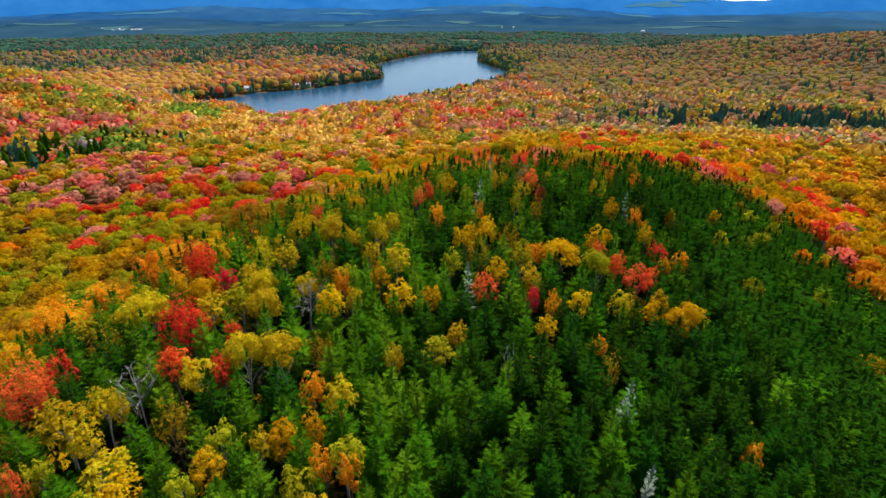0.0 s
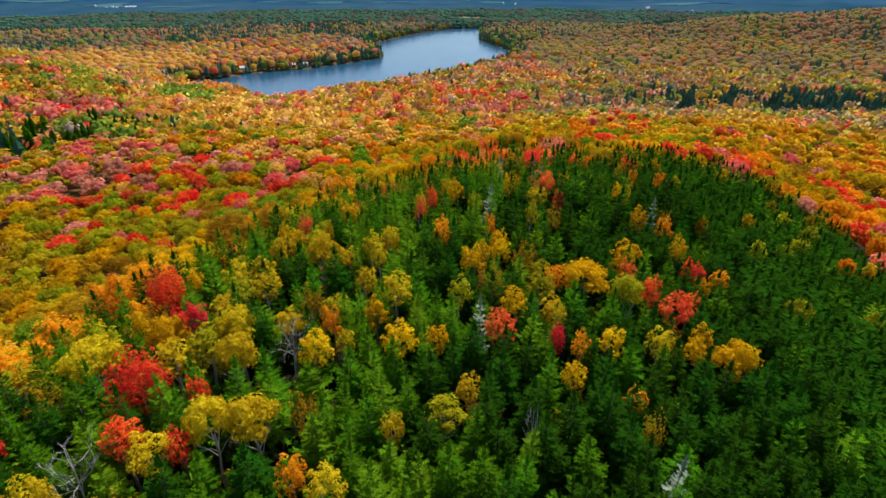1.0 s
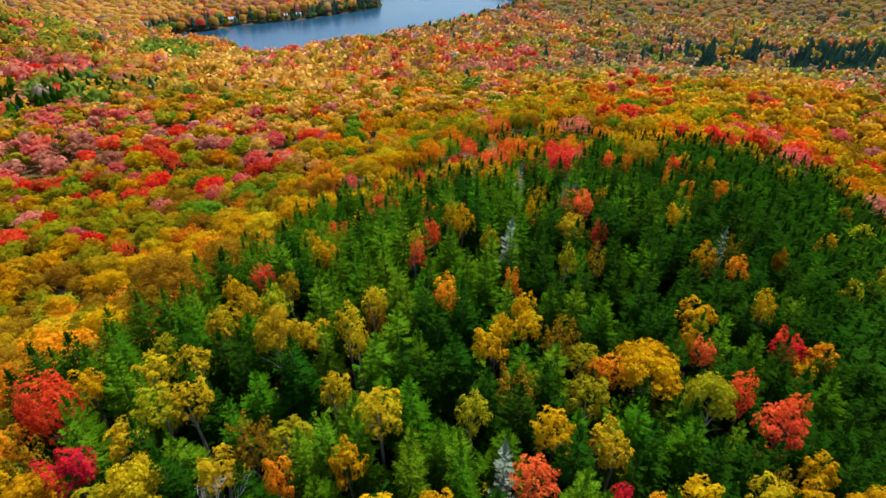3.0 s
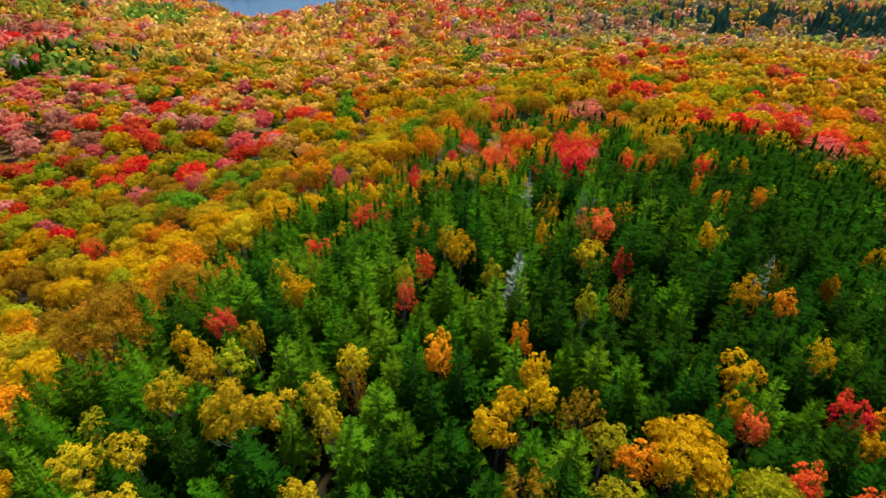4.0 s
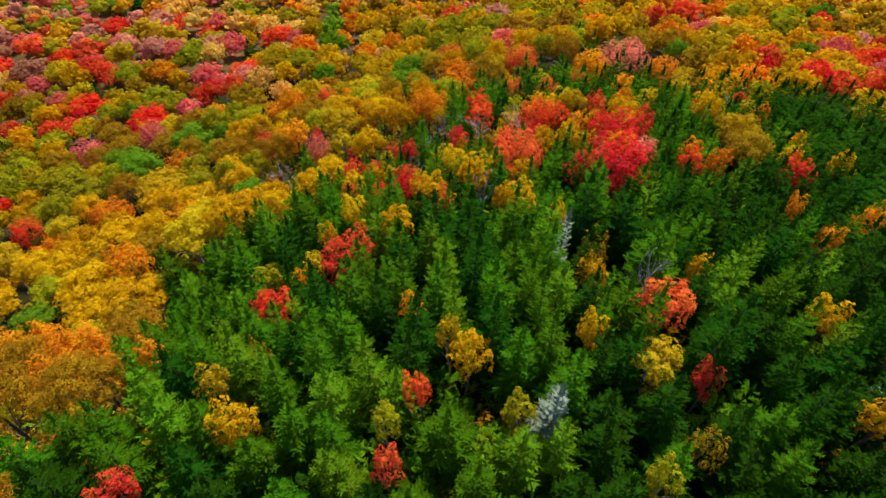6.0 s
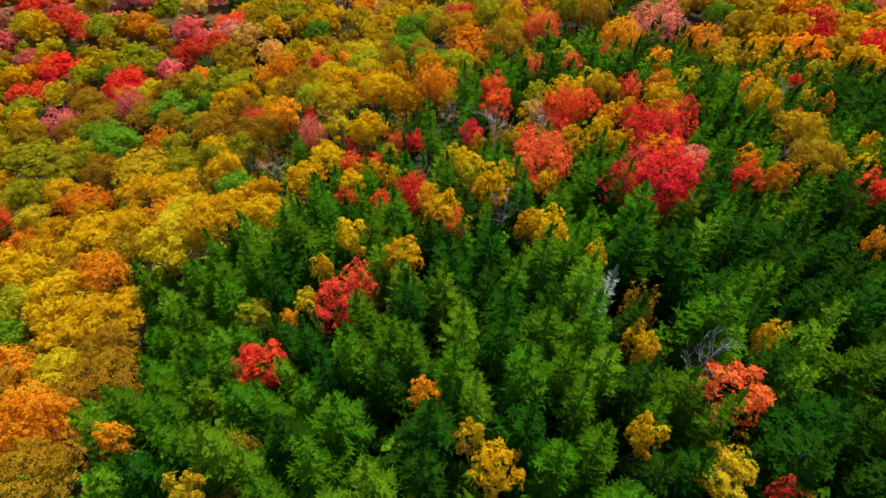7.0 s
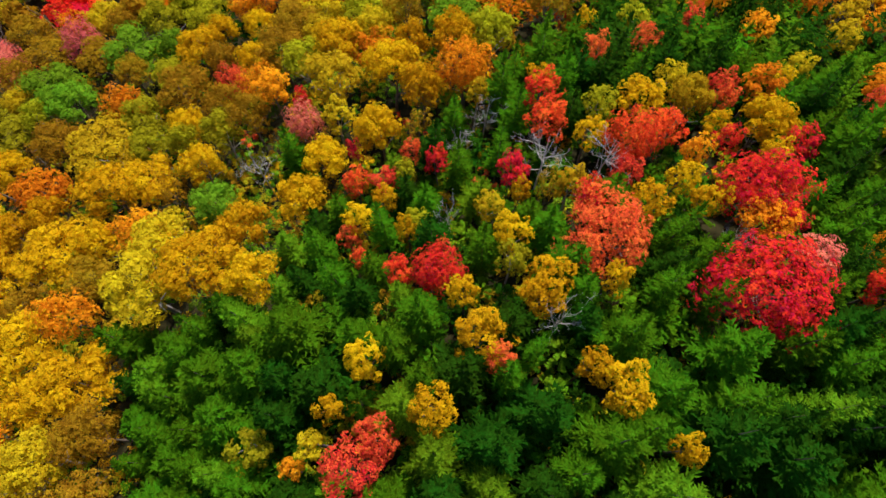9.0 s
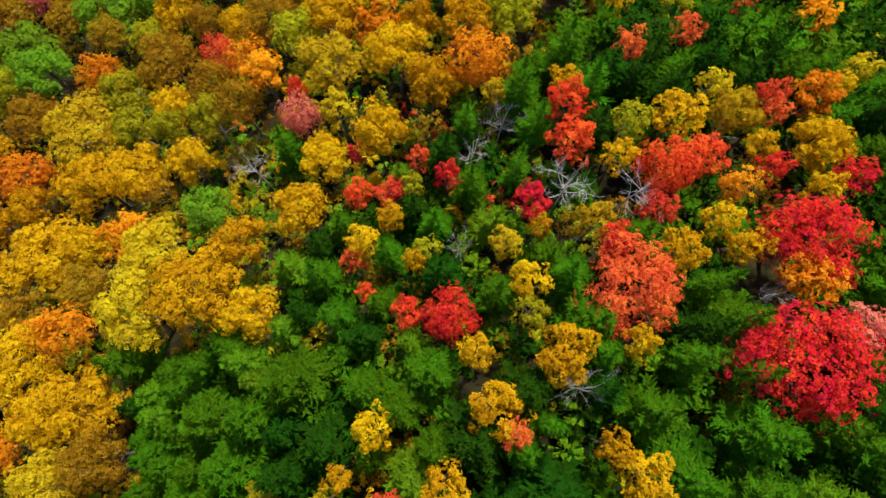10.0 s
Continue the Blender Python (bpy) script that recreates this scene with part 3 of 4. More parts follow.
def joined(parts):
    v, f, n = [], [], 0
    for a, b in parts:
        v.append(a)
        f.append(b + n)
        n += len(a)
    return np.vstack(v), np.vstack(f)


def limbs_shape(seed, radius, low, top, count, forks, thick=0.16):
    """A trunk that divides into limbs and twigs."""
    r = np.random.RandomState(seed)
    bend = r.uniform(-0.3, 0.3, 2)
    parts = [tube([(0, 0, -0.6), (bend[0] * 0.4, bend[1] * 0.4, low * 0.6), (bend[0], bend[1], low), (bend[0] * 1.4, bend[1] * 1.4, low + (top - low) * 0.55)],
                  [thick * 1.25, thick, thick * 0.8, thick * 0.35], 6)]
    for i in range(count):
        a, h = i * 2.4 + r.uniform(-0.4, 0.4), low * 0.8 + (top - low) * r.uniform(0, 0.45)
        q, rise = radius * r.uniform(0.6, 0.95), (top - low) * r.uniform(0.25, 0.5)
        base = np.array((bend[0], bend[1], h))
        end = base + np.array((q * math.cos(a), q * math.sin(a), rise))
        half_way = base * 0.5 + end * 0.5 + np.array((0, 0, rise * 0.12))
        parts.append(tube([base, half_way, end], [thick * 0.5, thick * 0.3, thick * 0.1], 4))
        for k in range(forks):
            start = half_way * (1 - k / forks) + end * (k / forks)
            b = a + r.uniform(-1.0, 1.0)
            tip = start + np.array((math.cos(b) * q * 0.4, math.sin(b) * q * 0.4, r.uniform(0.2, 0.9) * rise * 0.6))
            parts.append(tube([start, (start + tip) / 2 + r.uniform(-0.1, 0.1, 3), tip], [thick * 0.2, thick * 0.13, thick * 0.05], 3))
    return parts[0], joined(parts[1:])


def lump(seed, low_cut=-0.45, rough=0.25):
    """A rough rounded clump of leaves, open below."""
    bm = bmesh.new()
    bmesh.ops.create_icosphere(bm, subdivisions=1, radius=1.0)
    v = np.array([p.co for p in bm.verts])
    f = np.array([[p.index for p in q.verts] for q in bm.faces])
    bm.free()
    r = np.random.RandomState(seed)
    v = v * (1 + r.uniform(-rough, rough, (len(v), 1)))
    return v, f[v[f][:, :, 2].mean(1) > low_cut]


def bare_shape(seed, radius, low, top):
    """A leafless tree: limbs that bend and divide into branches and fine twigs."""
    r = np.random.RandomState(seed)
    parts = [tube([(0, 0, -0.6), (0.1, 0, low), (0.15, 0.1, (low + top) / 2), (0.1, 0.2, top * 0.96)], [0.13, 0.1, 0.06, 0.015], 6)]

    def limb(base, way, long, thick, level):
        path, p = [base], base
        for i in range(3):
            way = way + r.normal(size=3) * 0.22 + np.array((0, 0, 0.10))
            way = way / np.linalg.norm(way)
            p = p + way * long / 3
            path.append(p)
        parts.append(tube(path, [thick, thick * 0.75, thick * 0.5, thick * 0.2], 3))
        if level:
            for i in range(5):
                s = r.uniform(0.25, 1.0) * 3
                j = min(int(s), 2)
                start = path[j] + (path[j + 1] - path[j]) * (s - j)
                side = way + r.normal(size=3) * 0.7
                limb(start, side / np.linalg.norm(side), long * r.uniform(0.35, 0.55), thick * 0.5, level - 1)
    for i in range(11):
        a, h = i * 2.4 + r.uniform(-0.4, 0.4), low + (top - low) * r.uniform(0.0, 0.7)
        way = np.array((math.cos(a), math.sin(a), r.uniform(0.3, 1.0)))
        limb(np.array((0.12, 0.08, h)), way / np.linalg.norm(way), radius * r.uniform(0.8, 1.15), 0.042, 2)
    return parts[0], joined(parts[1:])


def dome_shape(seed, radius, low, top, lobes, cards, size, reach=0.5, swell_by=(0.42, 0.58), core=0.88):
    """A full rounded crown: a core of several swelling lobes, with sprays of leaves lying on it."""
    r, parts, tri = np.random.RandomState(seed), [], []
    mid, tall = (low + top) / 2, (top - low) / 2
    spots = []
    for i in range(lobes):
        el, a = math.asin(1.0 - 1.1 * (i + 0.5) / lobes), 2.4 * i + r.uniform(-0.4, 0.4)
        k = reach * r.uniform(0.85, 1.15)
        c = np.array((k * radius * math.cos(el) * math.cos(a), k * radius * math.cos(el) * math.sin(a), mid + k * tall * math.sin(el)))
        q = radius * r.uniform(*swell_by)
        v, f = lump(seed * 7 + i, -0.35, 0.12)
        parts.append((v * (q, q, q * 1.05) * core + c, f))
        spots.append((c, q))
    for i in range(cards):
        c, q = spots[r.randint(lobes)]
        n = r.normal(size=3)
        n[2] = abs(n[2]) * 1.2 - 0.25
        n /= np.linalg.norm(n)
        p = c + n * q * r.uniform(0.85, 1.14)
        n = n + r.normal(size=3) * 0.36
        n /= np.linalg.norm(n)
        e = np.cross(n, r.normal(size=3))
        e /= np.linalg.norm(e)
        g = np.cross(n, e)
        w, l = size * r.uniform(0.6, 1.1), size * r.uniform(0.6, 1.1)
        a, b, c2, d2 = p - e * w * 0.5 - g * l * 0.3, p + e * w * 0.4 - g * l * 0.5, p + e * w * 0.5 + g * l * 0.4, p - e * w * 0.3 + g * l * 0.5
        tri += [(a, b, c2), (a, c2, d2)]
    return joined(parts + [soup(tri)])


# ---- the nearer trees, one by one ----
WITH_LEAVES = {
    "A": ("sugar_maple", "golden yellow-orange maple in full autumn leaf", "maple"),
    "O": ("orange_maple", "bright orange maple in autumn leaf", "maple"),
    "R": ("red_maple", "deep red maple in autumn leaf", "maple"),
    "V": ("scarlet_maple", "orange-red maple with thinning autumn leaves", "maple"),
    "P": ("crimson_maple", "pinkish crimson maple in autumn leaf", "maple"),
    "Y": ("yellow_birch", "yellow birch with a rounded autumn crown", "birch"),
    "L": ("aspen", "olive-yellow aspen turning from green", "aspen"),
    "G": ("ash_tree", "broad tree with still green leaves", "ash"),
    "B": ("beech", "brown-gold beech with thin, half-bare twigs", "beech"),
}
SHAPES = {"crown": [crown_shape(11 + i, 1.75, 6.4, 11.7, 13 + 2 * i, 520, 0.36, 0.25) for i in range(3)],
          "broad": [crown_shape(21 + i, 3.1, 4.8, 12.0, 30 + 3 * i, 1350, 0.40, 0.15) for i in range(3)],
          "great": [crown_shape(26 + i, 3.1, 4.8, 12.0, 40 + 5 * i, 1900, 0.36, 0.15) for i in range(2)],
          "dome": [dome_shape(36 + i, 3.2, 5.0, 12.0, 11 + 2 * i, 760, 0.46, 0.64, (0.26, 0.42), 0.8) for i in range(3)],
          "thin": [crown_shape(31 + i, 3.0, 4.6, 11.6, 20, 560, 0.40, 0.5, 0.35) for i in range(2)],
          "limbs": [limbs_shape(5 + i, 2.6, 4.2, 11.2, 6, 2) for i in range(2)],
          "slim": [limbs_shape(8 + i, 1.4, 6.4, 11.2, 5, 1, 0.13) for i in range(2)],
          "bare": [bare_shape(45 + i, 3.0, 4.6, 11.6) for i in range(2)],
          "spruce": [conifer_shape(61 + i, 13.0, 2.3, 17, 9, 3) for i in range(4)],
          "fir": [conifer_shape(71 + i, 12.6, 2.5, 16, 9, 4, 0.26) for i in range(4)],
          "pine": [conifer_shape(76 + i, 12.2, 2.6, 13, 9, 4, 0.3) for i in range(3)],
          "snag": [conifer_shape(81 + i, 12.8, 1.9, 14, 8, 4) for i in range(2)]}
STEM = tube([(0, 0, -0.6), (0, 0, 5), (0, 0, 11.0)], [0.2, 0.11, 0.015], 6)


def part(name, shape, mat, parent, label=""):
    ob = new(name, mesh_from(name, *shape, mat))
    ob.parent = parent
    return tagged(ob, label)


def tree(name, label, category, group, trunk, trunk_mat, crown=None, crown_mat=None):
    top = tagged(new(name), label, category, group)
    stem, limbs = trunk if isinstance(trunk[0], tuple) else (trunk, None)
    stem = part("trunk", stem, trunk_mat, top)
    if limbs is not None:
        part("branchwork", limbs, trunk_mat, stem)
    if crown is not None:
        part("crown", crown, crown_mat, top)
    return top


GROUP = "trees on the hill"
MODELS = {}
for k, (name, label, category) in WITH_LEAVES.items():
    crowns = SHAPES["dome"] + SHAPES["thin"] if k == "B" else SHAPES["crown"] + (SHAPES["dome"] * 2 if k in "AYLG" else SHAPES["broad"] + SHAPES["great"])
    MODELS[k] = [(name, label, category, SHAPES["limbs"][i % 2] if i > 2 or k == "B" else SHAPES["slim"][i % 2], PALE_BARK if k in "YL" else BARK, c, LEAF[k]) for i, c in enumerate(crowns)]
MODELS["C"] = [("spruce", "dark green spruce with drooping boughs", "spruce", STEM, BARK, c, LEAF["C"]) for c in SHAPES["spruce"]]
MODELS["F"] = [("fir", "green fir with broad feathery boughs", "fir", STEM, BARK, c, LEAF["F"]) for c in SHAPES["fir"]]
MODELS["H"] = [("pine", "soft yellow-green pine with feathery boughs", "pine", STEM, BARK, c, LEAF["H"]) for c in SHAPES["pine"]]
MODELS["S"] = [("dead_spruce", "pale grey dying spruce hung with lichen", "spruce", STEM, PALE_BARK, c, LICHEN) for c in SHAPES["snag"]]
MODELS["N"] = [("bare_tree", "leafless tree with pale grey twigs", "bare tree", s, TWIGS, None, None) for s in SHAPES["bare"]]
FIRST = {}


def plant(kind, x, y, width, tall, rnd, great=False):
    """One tree of a kind, as wide and as tall as told."""
    i = rnd.randrange(len(MODELS[kind]))
    if kind in WITH_LEAVES and kind != "B":
        i = 6 + i % 2 if great else i % 3 + (3 if width > 5.0 else 0)
    if kind == "B":
        i = 3 + i % 2 if width < 5.0 else i % 3
    name, label, category, trunk, trunk_mat, crown, crown_mat = MODELS[kind][i]
    usual = {"C": 5.0, "F": 5.8, "H": 6.0, "S": 3.8}.get(kind, 6.2)
    if i < 3 and kind in WITH_LEAVES and kind != "B":
        usual = 3.5
    s = width / usual
    m = pose(x, y, float(ground_at(x, y)), rnd.uniform(-3, 3), rnd.uniform(-3, 3), rnd.uniform(0, 360)) @ Matrix.Diagonal((s, s * rnd.uniform(0.9, 1.1), tall * RISE, 1))
    if (kind, i) not in FIRST:
        FIRST[kind, i] = tree(name, label, category, GROUP, trunk, trunk_mat, crown, crown_mat)
        FIRST[kind, i].matrix_basis = m
        FIRST[kind, i].rotation_mode = "XYZ"
        return FIRST[kind, i]
    first = FIRST[kind, i]
    made = {}
    for o in (first, *first.children_recursive):
        made[o] = o.copy()
        scene.collection.objects.link(made[o])
        made[o].parent = made.get(o.parent)
    made[first].matrix_basis = m
    return made[first]


CONIFER_HILL = [(-100, -40), (-94, 24), (-60, 46), (-46, 60), (-39, 74), (-33, 84), (-28, 93), (-33, 106), (-38, 115), (-31, 120), (-24, 124), (-20, 132), (-14, 138),
                (-6, 143), (2, 150), (11, 160), (35, 163), (60, 148), (88, 148), (90, 126), (86, 97), (90, 70), (110, 20), (110, -40)]


def within(x, y, poly):
    hit = False
    for (ax, ay), (bx, by) in zip(poly, poly[1:] + poly[:1]):
        if (ay > y) != (by > y) and x < (bx - ax) * (y - ay) / (by - ay) + ax:
            hit = not hit
    return hit


def pick(rnd, **shares):
    q = rnd.random() * sum(shares.values())
    for k, v in shares.items():
        q -= v
        if q < 0:
            return k
    return k


def bump_at(x, y, x0, y0, rx, ry):
    return math.exp(-((x - x0) / rx) ** 2 - ((y - y0) / ry) ** 2)


def kind_at(x, y, rnd):
    """What grows at a place: the stands of the hill, the valley, the lake's shores and the plain beyond. Some mixes
    stand in for sun, shade and haze.
    """
    if within(x, y, CONIFER_HILL):
        if y > 132 and x > 6 and x < 45:
            return pick(rnd, C=34, F=22, H=8, A=8, Y=6, R=3, V=3, O=5, L=4, N=3)
        if y > 124 and x < 45:
            return pick(rnd, C=24, F=26, H=16, A=9, Y=6, R=4, V=4, O=3, L=4, N=4)
        if x < -8 and y < 78:
            return pick(rnd, C=20, F=38, H=24, A=3, Y=4, L=5, B=4, O=3 if x < -50 else 0.5, V=3 if x < -50 else 0)
        # lighter conifers left, dark spruces right: the mix stands in for light and shade
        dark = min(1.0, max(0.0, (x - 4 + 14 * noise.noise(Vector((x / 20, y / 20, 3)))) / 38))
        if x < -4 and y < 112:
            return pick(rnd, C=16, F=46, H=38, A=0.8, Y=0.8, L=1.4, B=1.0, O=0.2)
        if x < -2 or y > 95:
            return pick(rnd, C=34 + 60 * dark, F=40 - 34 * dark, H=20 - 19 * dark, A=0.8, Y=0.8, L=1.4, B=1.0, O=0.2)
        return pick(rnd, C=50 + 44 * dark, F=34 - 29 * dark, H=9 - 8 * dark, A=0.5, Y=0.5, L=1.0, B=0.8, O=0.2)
    far = math.hypot(x, y)
    w = dict(A=22, O=6, Y=18, L=34, R=1, V=4, P=8, T=8, B=14, N=5, G=13, C=1.5)
    if far < 260 and x < 0:
        w = dict(A=26, Y=14, L=26, B=30, O=9, V=1.5, R=0.5, P=1, T=1, G=7, C=1.5, N=4)
        # more brown beech below y 108, standing in for cloud shade
        if math.hypot(x + 25, y - 115) < 48:
            w = dict(A=24, Y=7, L=4, B=50, O=14, G=1) if y < 108 else dict(A=38, Y=16, L=14, B=16, O=12, G=3)
    if far < 420 and x > 30:
        w = dict(A=28, Y=12, O=12, L=13, B=26, V=6, P=4, T=4, R=2, G=3, C=2)

    def more(amount, **add):
        for k, v in add.items():
            w[k] = w.get(k, 0) + v * amount
    more(bump_at(x, y, -95, 190, 40, 30), R=3, V=8, P=10, T=10, L=24)
    more(bump_at(x, y, -120, 152, 45, 28), L=110, Y=50)
    more(bump_at(x, y, -150, 252, 55, 32), R=4, P=110, T=80, V=14, N=6, L=30, Y=20)
    more(bump_at(x, y, -112, 222, 30, 18), V=34, R=4, T=40, P=30, M=20)
    more(bump_at(x, y, -285, 398, 70, 26), R=14, P=170, T=90, M=60)
    more(bump_at(x, y, -250, 330, 55, 20), F=420, H=160, C=120, G=60)
    more(bump_at(x, y, -220, 375, 45, 14), F=300, C=120, G=40)
    more(bump_at(x, y, -190, 228, 28, 14), F=330, C=80, M=40)
    more(bump_at(x, y, -236, 494, 36, 26), G=330, L=120)
    more(bump_at(x, y, -323, 582, 60, 34), G=120, L=200)
    more(bump_at(x, y, -430, 610, 160, 50), L=130, B=80, Q=40)
    more(bump_at(x, y, -60, 300, 140, 70), A=30, O=10, N=8, E=60, Y=30)
    # pale peach E here puts a sunlit stretch of valley into leaf colour
    more(bump_at(x, y, -150, 445, 120, 55), E=200, A=50, Y=40, O=30)
    more(bump_at(x, y, -114, 560, 70, 22), P=150, T=60, V=50, E=60)
    more(bump_at(x, y, 20, 540, 130, 60), O=50, M=50, B=40, V=20)
    more(bump_at(x, y, 107, 466, 90, 28), R=14, P=60, T=50, M=120)
    more(bump_at(x, y, 272, 492, 110, 40), K=1600)
    more(bump_at(x, y, 190, 260, 110, 60), A=40, Y=24, O=14, B=20)
    more(bump_at(x, y, 105, 158, 26, 12), R=16, V=20, P=10)
    # farther out, muted kinds D, M, Q and K carry haze in their colour
    if 380 < far and x > 60:
        more(1, D=30, L=24, G=10, Q=20)
    if y > 560:
        if x > 130:
            w = dict(Q=22, B=14, L=34, A=7, M=18, K=8, G=16, D=40, T=6, O=4, R=1.5, Y=5)
        else:
            w = dict(M=34, Q=16, O=12, B=14, D=8, K=5, L=12, N=10, V=8, E=12, T=8)
            # mostly pale E: crowns lightened in place of a sun patch
            more(bump_at(x, y, -420, 800, 160, 130), A=30, Y=60, N=20, O=20, E=240)
        # greyed and blue-green tints take over, a stronger step of painted haze
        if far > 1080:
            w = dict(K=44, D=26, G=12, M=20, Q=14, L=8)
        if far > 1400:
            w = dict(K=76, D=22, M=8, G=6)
    if far > 370:
        w["N"] = 0.3 * w.get("N", 0)
    size = 38 + far * 0.05
    for k in w:                        # stands of one kind
        w[k] *= math.exp((1.7 if far < 420 else 2.4) * noise.noise(Vector((x / size, y / size, 7.3 * ord(k)))))
    return pick(rnd, **w)


rnd = random.Random(7)
taken = {}


def room(x, y, r):
    cx, cy = int(x // 8), int(y // 8)
    for i in (-1, 0, 1):
        for j in (-1, 0, 1):
            for a, b, q in taken.get((cx + i, cy + j), ()):
                if math.hypot(a - x, b - y) < (q + r):
                    return False
    taken.setdefault((cx, cy), []).append((x, y, r))
    return True


def crowded(x, y, r):
    cx, cy = int(x // 8), int(y // 8)
    return any(math.hypot(a - x, b - y) < q + r for i in (-1, 0, 1) for j in (-1, 0, 1) for a, b, q in taken.get((cx + i, cy + j), ()))


def place(kind, x, y, width, tall, great=False):
    """Trees of the hill's crown stand one by one; those farther off are joined. The spruces along the
    brow stand taller than the mixed wood behind it."""
    if kind in "CFH" and 90 < y < 113 and -20 < x < 50:
        tall *= 1.14
    elif kind in "AYLBON" and y < 82:
        tall *= 0.95
    elif kind not in "CFH" and 113 < y < 165 and -24 < x < 60:
        tall *= 0.94
    if -46 < x < 44 and 24 < y < 150 or kind not in "CFHS" and -84 < x < 44 and 24 < y < 180:
        plant({"E": "A", "T": "P", "M": "V", "Q": "B"}.get(kind, kind), x, y, width, tall, rnd, great)
    else:
        if kind == "F" and y > 180:        # lone spruces of the valley
            plant("C", x, y, width, tall, rnd)
        elif y > 6 and abs(x) < 0.95 * y + 60:
            SIDE.append((kind, x, y, width, tall))


SIDE = []
for kind, spots in MARKED.items():
    for x, y, width in spots:
        # some gold trees turned to brown beech here to pass for cloud shade
        if kind in "AY" and x < -30 and 75 < y < 110 and rnd.random() < 0.6:
            kind_here = "B"
        elif kind in "AO" and x < -8 and y < 80 and rnd.random() < (0.55 if kind == "A" else 0.25):
            kind_here = "Y"
        else:
            kind_here = kind
        if y < 150:
            width *= 1.1 if kind in "RV" else 1.05 if kind in WITH_LEAVES else 1.0
        width = max(width * 1.3, 2.4) if kind == "S" else max(width * (1.2 if kind == "N" and 80 < y < 150 else 1.1 if kind in "FCH" else 1.0), 2.0)
        taken.setdefault((int(x // 8), int(y // 8)), []).append((x, y, width * 0.34))
        tall = rnd.uniform(0.95, 1.1) * (0.96 if kind == "S" else 1.04 if kind in "FCHN" else min(1.02, 0.9 + width * 0.02))
        place(kind_here, x, y, width, tall, kind in WITH_LEAVES and kind_here != "B" and width > 4.6)
for n in range(42000):
    x, y = rnd.uniform(-150, 140), rnd.uniform(-25, 205)
    kind = kind_at(x, y, rnd)
    inside = within(x, y, CONIFER_HILL)
    if kind in "CFH":
        width = rnd.uniform(3.7, 5.7)
        r = width * 0.25
    elif inside:
        width = rnd.uniform(2.4, 4.4)
        r = width * 0.36
    else:
        width = rnd.uniform(5.4, 9.4)
        r = width * 0.37
    if not room(x, y, r):
        continue
    place(kind, x, y, width, rnd.uniform(0.83, 1.03) if kind in "CFH" else rnd.uniform(0.8, 0.98) if inside else rnd.uniform(0.86, 1.16))

# young growth and brush in the gaps, joined
YOUNG, BRUSH = [], []
for n in range(18000):
    x, y = rnd.uniform(-80, 46), rnd.uniform(26, 178)
    conifer = within(x, y, CONIFER_HILL) and rnd.random() < 0.72
    if not room(x, y, 0.6 if conifer else 0.65):
        continue
    if conifer:
        YOUNG.append((pick(rnd, C=5, F=4, H=2), x, y, rnd.uniform(0.45, 0.75), rnd.uniform(0.35, 0.68)))
    else:
        BRUSH.append((pick(rnd, B=6, L=5, A=3, G=2, V=0.5), x, y, rnd.uniform(0.7, 1.2), rnd.uniform(0.5, 1.25)))

for n in range(1000):                  # low shrubs on the forest floor
    x, y = rnd.uniform(-60, 46), rnd.uniform(84, 176)
    BRUSH.append((pick(rnd, G=6, L=3, B=3, F=5), x, y, rnd.uniform(0.8, 1.3), rnd.uniform(0.3, 0.7)))

# ---- the woods farther off, joined ----
LIGHT = {"conifer": conifer_shape(91, 12.8, 2.3, 11, 6, 2, 0.34), "near_leafy": dome_shape(92, 3.4, 3.6, 12.4, 6, 130, 0.9), "leafy": dome_shape(95, 3.4, 3.8, 12.4, 4, 64, 1.1), "bare": joined(limbs_shape(93, 3.0, 3.6, 11.6, 9, 3, 0.16))}
v, f = lump(3, -0.2)
LIGHT["middle"] = joined([(v * (2.8, 2.8, 3.8) + (0, 0, 7.4), f), crown_shape(94, 3.1, 5.4, 11.4, 8, 22, 1.6, 0.0, 0.8)])
v, f = lump(4, -0.25, 0.25)
LIGHT["small"] = (v * (2.6, 2.6, 4.6) + (0, 0, 6.6), f)


def spire_shape(seed, height, radius, tiers, sides):
    """A small far spruce: ragged skirts of boughs, one above the other."""
    r, tri = np.random.RandomState(seed), []
    for i in range(tiers):
        z0, z1, q = height * (0.12 + 0.8 * i / tiers), height * min(1.0, 0.42 + 0.8 * (i + 0.2) / tiers), radius * (1 - 0.8 * i / tiers)
        rim = [np.array((q * d * math.cos(a), q * d * math.sin(a), z0 + r.uniform(-0.5, 0.7))) for a, d in zip(np.linspace(0, 6.283, sides + 1)[:-1] + i, r.uniform(0.7, 1.2, sides))]
        tri += [(rim[k], rim[(k + 1) % sides], np.array((0, 0, z1))) for k in range(sides)]
    return soup(tri)


LIGHT["middle_spire"], LIGHT["small_spire"] = spire_shape(99, 12.8, 2.5, 5, 7), spire_shape(100, 12.6, 2.6, 3, 6)


